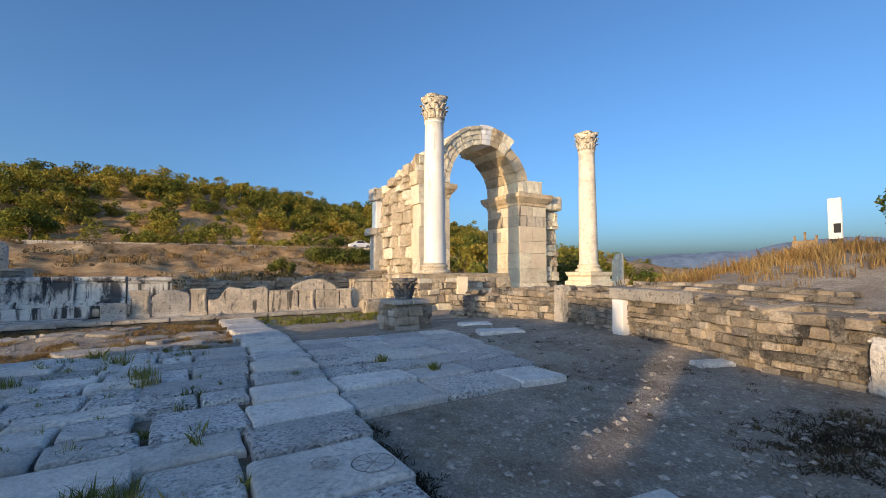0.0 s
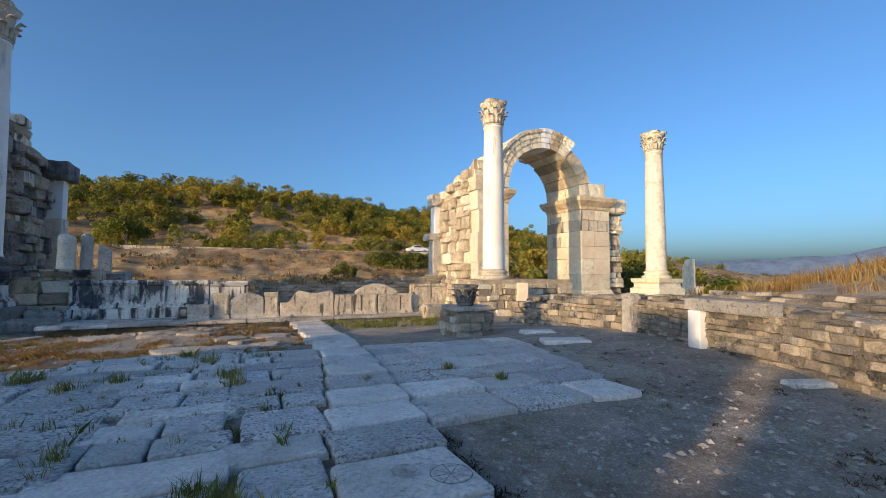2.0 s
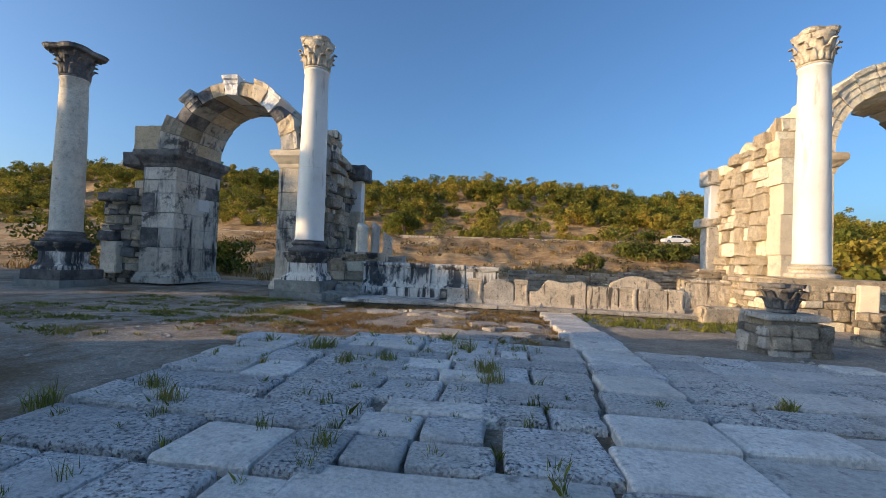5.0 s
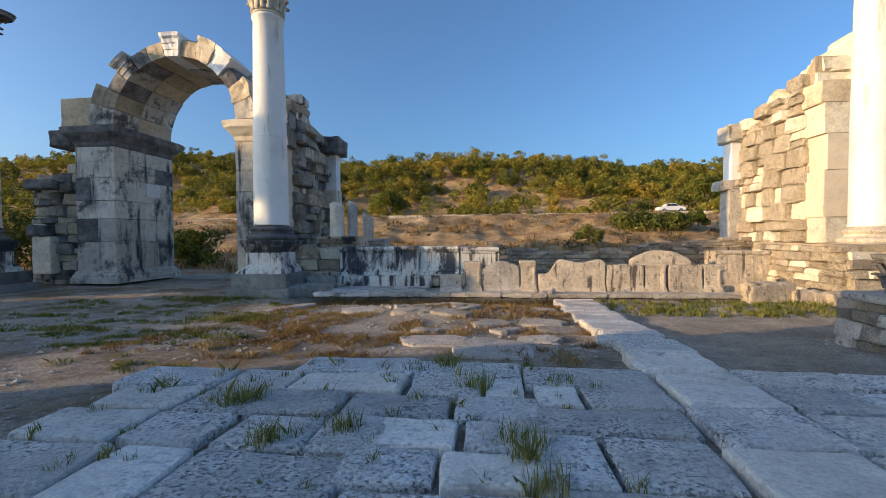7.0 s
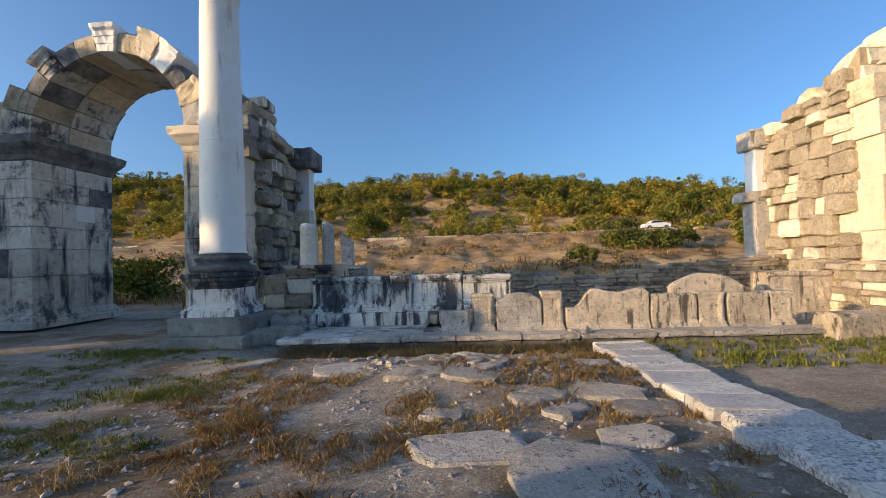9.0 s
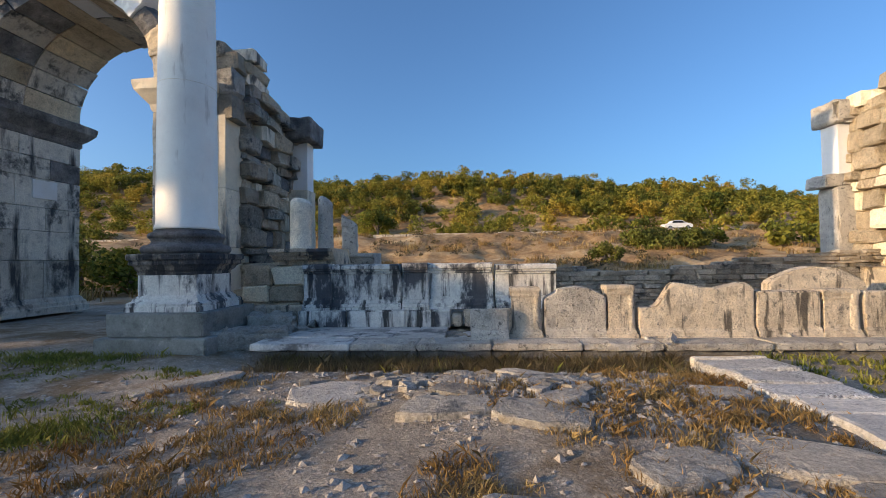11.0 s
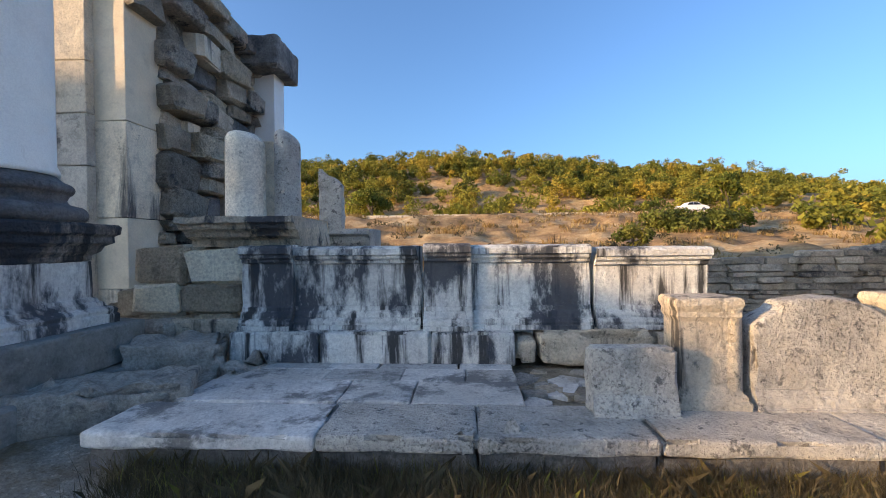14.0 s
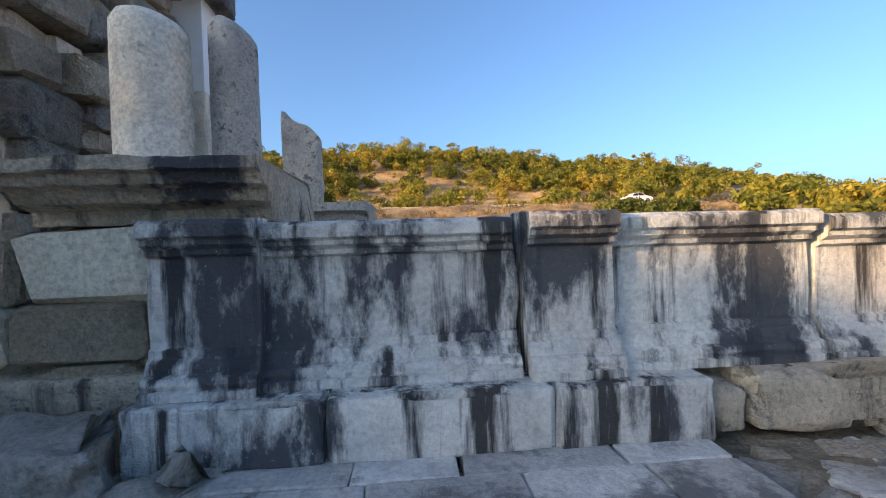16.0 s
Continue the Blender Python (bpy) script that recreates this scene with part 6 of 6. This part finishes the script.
# unseen trees and a wall added in the west to cast the site's shade
def west_shade_casters():
    rnd = random.Random(14)
    for k, (x, y, h, w) in enumerate(((-44, 3.3, 15, 9.0), (-46, 10.0, 17, 9), (-43, 14.5, 16, 10), (-47, 20.0, 15, 10), (-52, 4.6, 17, 7))):
        tree("shade_tree", x, y, h, w, M_OLIVE, "unseen tall dark tree added on the western edge to cast shade", "tree", 60 + k, 7000, 0.42, 0.08, "trees on the western edge")
    for k in range(6):
        y = -6.5 + 1.7 * k
        tree("low_shade_tree", -41 - 1.2 * (k % 2), y, 7.6 + 0.5 * rnd.random() + (3.2 if k == 5 else 0.0), 5.6 if k == 5 else 5.0, M_OLIVE, "unseen low dense tree added on the western edge to cast shade", "tree", 80 + k, 4500, 0.32, 0.0, "trees on the western edge")
    w = thing("shade_wall", "unseen tall rubble wall added west of the path to cast shade", "wall", kind="structure", at=(-18, -8, 0))
    T = Matrix.Translation
    def top(u):
        return 6.15 + 0.3 * math.sin(u * 0.9) + 0.2 * math.sin(u * 2.3)
    # one narrow notch in its top, which lets a streak of sun through
    core_wall(w, -18.6, -17.9, -7.55, -6.55, lambda u: 4.85, M_MORTAR, 8, -0.2)
    for y0, y1 in ((-24.0, -7.5), (-6.6, 2.9)):
        core_wall(w, -18.6, -17.9, y0, y1, top, M_MORTAR, 7, -0.2)
        rubble_face(w, "x", -17.8, y0, y1, top, [M_GREYRUB, M_WALLST], 90 + int(y0), 0.0, 1, 0.4, (0.6, 0.95), (1.2, 2.4), 0.08)


west_shade_casters()


# ---------------------------------------------------------------- grass and gravel
def blades(name, spots, mat, label, height, per, spread_r, seed, lean=0.5, width=0.012):
    """Tufts of single blades, joined: spots are (x, y, z, scale)."""
    rng = np.random.default_rng(seed)
    n = len(spots) * per
    s = np.repeat(np.array(spots), per, axis=0)
    a = rng.random(n) * 2 * math.pi
    rr = rng.random(n) ** 0.7 * spread_r * s[:, 3]
    base = np.stack([s[:, 0] + rr * np.cos(a), s[:, 1] + rr * np.sin(a), s[:, 2] - 0.01], axis=1)
    h = height * s[:, 3] * (0.4 + 0.9 * rng.random(n))
    b = rng.random(n) * 2 * math.pi
    k = lean * rng.random(n)
    tip = base + np.stack([np.cos(b) * h * k, np.sin(b) * h * k, h], axis=1)
    mid = base * 0.5 + tip * 0.5 + np.stack([-np.cos(b) * h * k * 0.2, -np.sin(b) * h * k * 0.2, 0.08 * h], axis=1)
    c = rng.random(n) * math.pi
    side = np.stack([np.cos(c), np.sin(c), np.zeros(n)], axis=1) * width * (0.7 + 0.6 * rng.random(n))[:, None]
    verts = np.stack([base - side, base + side, mid + side * 0.7, tip, mid - side * 0.7], axis=1).reshape(-1, 3)
    faces = [tuple(range(5 * i, 5 * i + 5)) for i in range(n)]
    return tagged(part(name, from_arrays(name, verts, faces), mat), label, "grass", kind="stuff")


def grasses():
    rnd = random.Random(41)
    g = lambda x, y: ground_z(x, y)
    # green tufts in the joints of the paving
    spots = []
    for k in range(150):
        x, y = rnd.uniform(-4.4, 0.6), rnd.uniform(1.0, 9.6)
        spots.append((x, y, 0.08 + rise(x, y), rnd.uniform(0.5, 1.1)))
    for x, y, s in ((-0.35, 7.0, 1.3), (-0.3, 6.7, 1.2), (-0.4, 7.3, 1.3), (-3.2, 7.9, 1.4), (-3.0, 8.0, 1.3), (-0.8, 8.5, 1.5), (-1.9, 7.4, 1.2), (-2.4, 7.2, 1.2), (-1.2, 9.3, 1.2), (1.5, 6.1, 0.8), (3.0, 6.55, 0.8), (3.6, 5.7, 0.7), (-1.7, 4.6, 1.1), (-0.35, 3.4, 1.2), (-0.5, 3.5, 1.1), (-0.2, 3.3, 0.8), (-1.2, 3.0, 1.0), (-4.6, 4.9, 1.4), (-4.1, 5.6, 1.2), (-3.6, 5.3, 1.2)):
        for j in range(4):
            spots.append((x + rnd.uniform(-0.1, 0.1), y + rnd.uniform(-0.06, 0.06), 0.09 + rise(x, y), s))
    blades("joint_grass", spots, M_GREEN, "green grass tufts growing in the paving joints", 0.17, 26, 0.09, 1, 0.8, 0.0045)
    # dark dry litter beside the path and along the edge of the strip
    spots = []
    for k in range(330):
        x, y = rnd.gauss(5.9, 0.6), rnd.gauss(1.1, 0.4)
        spots.append((x, y, g(x, y), rnd.uniform(0.4, 1.0)))
    for k in range(160):
        y = rnd.uniform(1.0, 4.4)
        x = strip_right(y) + abs(rnd.gauss(0, 0.12))
        spots.append((x, y, g(x, y), rnd.uniform(0.4, 0.9)))
    for k in range(110):
        x, y = rnd.uniform(4.8, 8.2), rnd.uniform(2.5, 9.0)
        spots.append((x, y, g(x, y), rnd.uniform(0.3, 0.7)))
    blades("dry_litter", spots, M_LITTER, "dark dry leaf litter and stalks on the earth", 0.06, 26, 0.14, 21, 2.2, 0.006)
    # green tussocks on the western ground
    spots = []
    for k in range(40):
        cx, cy = rnd.uniform(-14, -4.6), rnd.uniform(8.0, 16.5)
        for j in range(16):
            x, y = cx + rnd.gauss(0, 0.55), cy + rnd.gauss(0, 0.16)
            spots.append((x, y, g(x, y), rnd.uniform(0.5, 1.0)))
    blades("tussock_grass", spots, M_GREEN, "flat green grass patches on the gravelly ground", 0.09, 22, 0.16, 2, 1.4, 0.008)
    # rusty dry grass before the basin
    spots = []
    for k in range(1700):
        x, y = rnd.gauss(-2.9, 2.8), rnd.uniform(9.9, 15.9)
        if fuzz((x, y, 0), 0.8, 2.0) < 0.0 or x > 2.5 or x < -7:
            continue
        spots.append((x, y, g(x, y), rnd.uniform(0.5, 1.1)))
    for k in range(250):
        x, y = rnd.uniform(-0.4, 1.4), rnd.uniform(12.2, 16.8)
        spots.append((x, y, g(x, y), rnd.uniform(0.5, 1.1)))
    blades("rusty_grass", spots, M_DRY, "rust-coloured dry grass matted on the ground", 0.10, 26, 0.16, 3, 1.6, 0.006)
    # grey straw in the trough before the kerb
    spots = []
    for k in range(1500):
        x, y = rnd.uniform(-6.0, 1.3), 17.52 - abs(rnd.gauss(0, 0.5))
        spots.append((x, y, g(x, y), rnd.uniform(0.5, 1.1)))
    blades("kerb_straw", spots, M_STRAW, "grey-brown straw and weeds along the kerb", 0.21, 28, 0.18, 4, 1.1, 0.0017)
    blades("kerb_weeds", [s for s in spots if rnd.random() < 0.10], M_GREEN, "thin green weeds among the straw", 0.2, 10, 0.12, 14, 0.9, 0.0025)
    # green weeds by the east end of the basin
    spots = [(rnd.uniform(2.6, 8.5), rnd.uniform(14.8, 17.3), 0, rnd.uniform(0.4, 1.1)) for k in range(260)]
    spots = [(x, y, g(x, y), s) for x, y, z, s in spots]
    blades("basin_weeds", spots, M_GREEN, "green weeds beside the stone walk", 0.14, 16, 0.18, 5, 1.2, 0.014)
    spots = []
    for k in range(90):
        x, y = rnd.gauss(-9.6, 0.9), rnd.gauss(17.0, 0.22)
        spots.append((x, y, g(x, y), rnd.uniform(0.6, 1.2)))
    for k in range(60):
        x, y = rnd.gauss(-6.6, 0.5), rnd.gauss(13.6, 0.25)
        spots.append((x, y, g(x, y), rnd.uniform(0.6, 1.2)))
    blades("pedestal_grass", spots, M_GREEN, "low green grass at the foot of the pedestal", 0.12, 30, 0.2, 15, 1.2, 0.006)
    # tall dry grass on the bank
    spots = []
    for k in range(700):
        x, y = rnd.uniform(13, 28), rnd.uniform(1.5, 10)
        if rnd.random() > smooth01(x, 13, 18):
            continue
        spots.append((x, y, g(x, y), rnd.uniform(0.5, 1.3)))
    blades("bank_grass", spots, M_DRY, "tall golden dry grass on the bank", 0.42, 26, 0.35, 6, 0.6, 0.012)
    # dry grass over the earth slope below the road
    spots = []
    for k in range(2600):
        x, y = rnd.uniform(-45, 75), rnd.uniform(28, 84)
        if 75.5 < y < 82.5 or fuzz((x, y, 0), 0.12, 3.0) < -0.05:
            continue
        spots.append((x, y, g(x, y), rnd.uniform(0.5, 1.3)))
    blades("slope_grass", spots, M_DRY, "dry golden grass on the earth slope", 0.55, 22, 0.8, 7, 0.8, 0.03)


grasses()


def gravel():
    rng = np.random.default_rng(8)
    oct_v = np.array([(1, 0, 0), (-1, 0, 0), (0, 1, 0), (0, -1, 0), (0, 0, 0.7), (0, 0, -0.5)], dtype=float)
    oct_f = np.array([(0, 2, 4), (2, 1, 4), (1, 3, 4), (3, 0, 4)])
    vs, fs = [], []
    n = 0
    zones = ((-14, -4.6, 6.5, 17, 2600), (1.7, 8.0, 0.5, 4.0, 1500), (4.6, 9.2, 4.0, 13.5, 1500), (-6.5, 2.0, 10.4, 17.2, 3600), (-2.6, 0.6, 13.6, 16.2, 2600))
    for xa, xb, ya, yb, count in zones:
        for k in range(count):
            x, y = rng.uniform(xa, xb), rng.uniform(ya, yb)
            s = 0.008 + 0.05 * rng.random() ** 4
            a = rng.random() * 6.28
            q = oct_v * (s * np.array([rng.uniform(0.7, 1.5), rng.uniform(0.7, 1.3), rng.uniform(0.5, 1.0)])) + rng.normal(0, s * 0.12, (6, 3))
            ca, sa = math.cos(a), math.sin(a)
            q = np.stack([q[:, 0] * ca - q[:, 1] * sa + x, q[:, 0] * sa + q[:, 1] * ca + y, q[:, 2] + ground_z(x, y) + s * 0.15], axis=1)
            vs.append(q)
            fs.append(oct_f + n)
            n += 6
    tagged(part("gravel", from_arrays("gravel", np.concatenate(vs), np.concatenate(fs)), M_PEBBLE), "loose pale gravel and pebbles on the earth", "gravel", kind="stuff")


gravel()


# ---------------------------------------------------------------- car and signs
def car():
    x, y = 29.2, 78.4
    z = ground_z(x, y) + 0.14
    ob = thing("car", "white saloon car parked on the gravel road", "car", at=(x, y, z))
    T = Matrix.Translation((x, y, z))
    # side outline, swept across the width with a rounded tumblehome
    side = [(-2.1, 0.42), (-2.12, 0.72), (-1.98, 0.88), (-1.5, 0.96), (-1.15, 1.0), (-0.75, 1.38), (-0.1, 1.46), (0.55, 1.42), (1.05, 1.05), (1.7, 0.90), (2.05, 0.78), (2.12, 0.5), (2.0, 0.32), (-2.0, 0.30)]
    bm = bmesh.new()
    rows = []
    for v, k in ((-0.84, 0.90), (-0.80, 1.0), (0.80, 1.0), (0.84, 0.90)):
        rows.append([bm.verts.new((a * (0.985 if abs(v) > 0.82 else 1), v * (0.82 if b > 1.2 else 1.0), 0.32 + (b - 0.32) * k if abs(v) > 0.82 else b)) for a, b in side])
    for a, b in zip(rows, rows[1:]):
        for j in range(len(side)):
            bm.faces.new((a[j], a[(j + 1) % len(side)], b[(j + 1) % len(side)], b[j]))
    bm.faces.new(rows[0])
    bm.faces.new(rows[-1][::-1])
    bmesh.ops.recalc_face_normals(bm, faces=bm.faces[:])
    part("body", bm, M_CAR, ob, m=T)
    for pts in ([(-1.0, 1.02), (-0.72, 1.33), (-0.15, 1.39), (-0.15, 1.02)], [(-0.07, 1.02), (-0.07, 1.39), (0.5, 1.35), (0.92, 1.04)]):
        for s in (-1, 1):
            bm = bmesh.new()
            lo = [bm.verts.new((a, s * (0.86 if b < 1.1 else 0.72), b)) for a, b in pts]
            hi = [bm.verts.new((a, s * (0.84 if b < 1.1 else 0.70), b)) for a, b in pts]
            bm.faces.new(lo)
            bm.faces.new(hi[::-1])
            for j in range(4):
                bm.faces.new((lo[j], lo[(j + 1) % 4], hi[(j + 1) % 4], hi[j]))
            bmesh.ops.recalc_face_normals(bm, faces=bm.faces[:])
            part("side_window", bm, M_GLASS, ob, "dark side window", T)
    for a, s in ((-1.3, -1), (-1.3, 1), (1.3, -1), (1.3, 1)):
        m = T @ pose(a, s * 0.78, 0.31, 90, 0, 0)
        wh = part("wheel", turned([(0.18, -0.1), (0.29, -0.1), (0.31, -0.05), (0.31, 0.05), (0.29, 0.1), (0.18, 0.1)], 20, cap=True), M_TYRE, ob, m=m)
        rim = turned([(0.19, -0.12), (0.14, -0.125), (0.05, -0.13), (0.05, 0.13), (0.14, 0.125), (0.19, 0.12)], 16)
        me = mesh_of(rim, "rim")
        me.materials.append(M_METAL)
        r = new("rim", me)
        r.parent = wh
        r["label"] = "alloy rim"
    for a in (-2.06, 2.02):
        for s in (-0.6, 0.6):
            part("lamp", worn_box(0.12, 0.32, 0.14, 0.03, 0.1, 0), M_LAMPG, ob, "car lamp", T @ pose(a, s, 0.62))


car()


def signs():
    z = ground_z(24, 6.6) - 0.35
    ob = thing("totem_sign", "tall sign board, white above and black below", "sign", at=(24.0, 6.6, z))
    T = Matrix.Translation
    part("upper_panel", worn_box(0.14, 0.46, 1.75, 0.02, 0.3, 0.0), M_SIGNW, ob, "white sign panel", T((24, 6.6, z + 1.25)))
    part("lower_panel", worn_box(0.13, 0.46, 1.25, 0.02, 0.3, 0.0), M_SIGNB, ob, "black sign panel", T((24, 6.6, z)))
    part("emblem", worn_box(0.03, 0.24, 0.4, 0.005, 0.2, 0.0), M_SIGNB, ob, "dark emblem square", T((23.92, 6.52, z + 1.5)))
    z = ground_z(22, 6.9)
    b = thing("info_board", "small wooden information board on posts", "sign", at=(22.0, 6.95, z))
    for y in (6.62, 7.0, 7.35):
        part("post", worn_box(0.07, 0.07, 1.15 if y != 7.0 else 1.3, 0.01, 0.3, 0), M_WOODP, b, m=T((22, y, z - 0.1)))
    part("board", worn_box(0.05, 0.85, 0.5, 0.01, 0.3, 0), M_WOODP, b, "pale board", T((21.95, 7.0, z + 0.35)))
    # an upright marble fragment beyond the column
    fr = thing("marble_fragment", "tapering upright marble fragment on a block", "stone fragment", at=(28.5, 20.8, 1.0))
    part("shaft", worn_box(0.75, 0.55, 1.75, 0.06, 0.15, 0.03, 2, 3, 0.1, lambda x: 1.45 + 0.55 * smooth01(x, -0.3, 0.1)), M_WARM, fr, m=T((28.5, 20.8, 1.05)))
    part("block", worn_box(1.4, 1.4, 1.3, 0.06, 0.2, 0.03), M_WARM, fr, m=T((28.5, 20.8, -0.2)))


signs()


def carved_game():
    """Two circles with spokes, cut into a paving slab."""
    ob = thing("carved_circles", "wheel-shaped game circles scratched into a slab", "carving", at=(1.3, 3.05, 0.27))
    for x, y, r in ((1.45, 3.0, 0.18), (1.11, 3.2, 0.11)):
        bm = bmesh.new()
        for k in range(36):
            a, b = 2 * math.pi * k / 36, 2 * math.pi * (k + 1) / 36
            q = [(r * math.cos(a), r * math.sin(a)), (r * math.cos(b), r * math.sin(b)), ((r - 0.009) * math.cos(b), (r - 0.009) * math.sin(b)), ((r - 0.009) * math.cos(a), (r - 0.009) * math.sin(a))]
            bm.faces.new([bm.verts.new((u, v, 0)) for u, v in q])
        for k in range(4):
            a = math.pi * k / 4
            c, s = math.cos(a), math.sin(a)
            bm.faces.new([bm.verts.new((u * c - v * s, u * s + v * c, 0.0005)) for u, v in ((-r, -0.003), (r, -0.003), (r, 0.003), (-r, 0.003))])
        part("circle", bm, M_GREYRUB, ob, m=Matrix.Translation((x, y, 0.196 + rise(x, y))))


carved_game()


def far_hills():
    """Pale distant ridges on the eastern horizon, their haze put into the colour."""
    verts, faces = [], []
    n = 60
    for i in range(n + 1):
        a = radians(-10 + 70 * i / n)
        h = 60 + 70 * math.exp(-((i - 22) / 9) ** 2) + 25 * math.sin(i * 0.5) * fuzz((i, 0, 0), 0.3, 2.0)
        for r, z in ((2250, -10), (2400, h * 0.7), (2480, h)):
            verts.append((r * math.cos(a), r * math.sin(a), z))
    for i in range(n):
        for j in range(2):
            faces.append((i * 3 + j, i * 3 + 3 + j, i * 3 + 4 + j, i * 3 + 1 + j))
    # blue of the air in between, given to the ridges as surface colour
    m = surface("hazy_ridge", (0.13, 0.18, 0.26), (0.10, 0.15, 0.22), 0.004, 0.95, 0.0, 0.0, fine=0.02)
    tagged(part("backdrop", from_arrays("backdrop", verts, faces), m), "distant ridges on the horizon, coloured with pale blue haze", "hills", kind="structure")


far_hills()
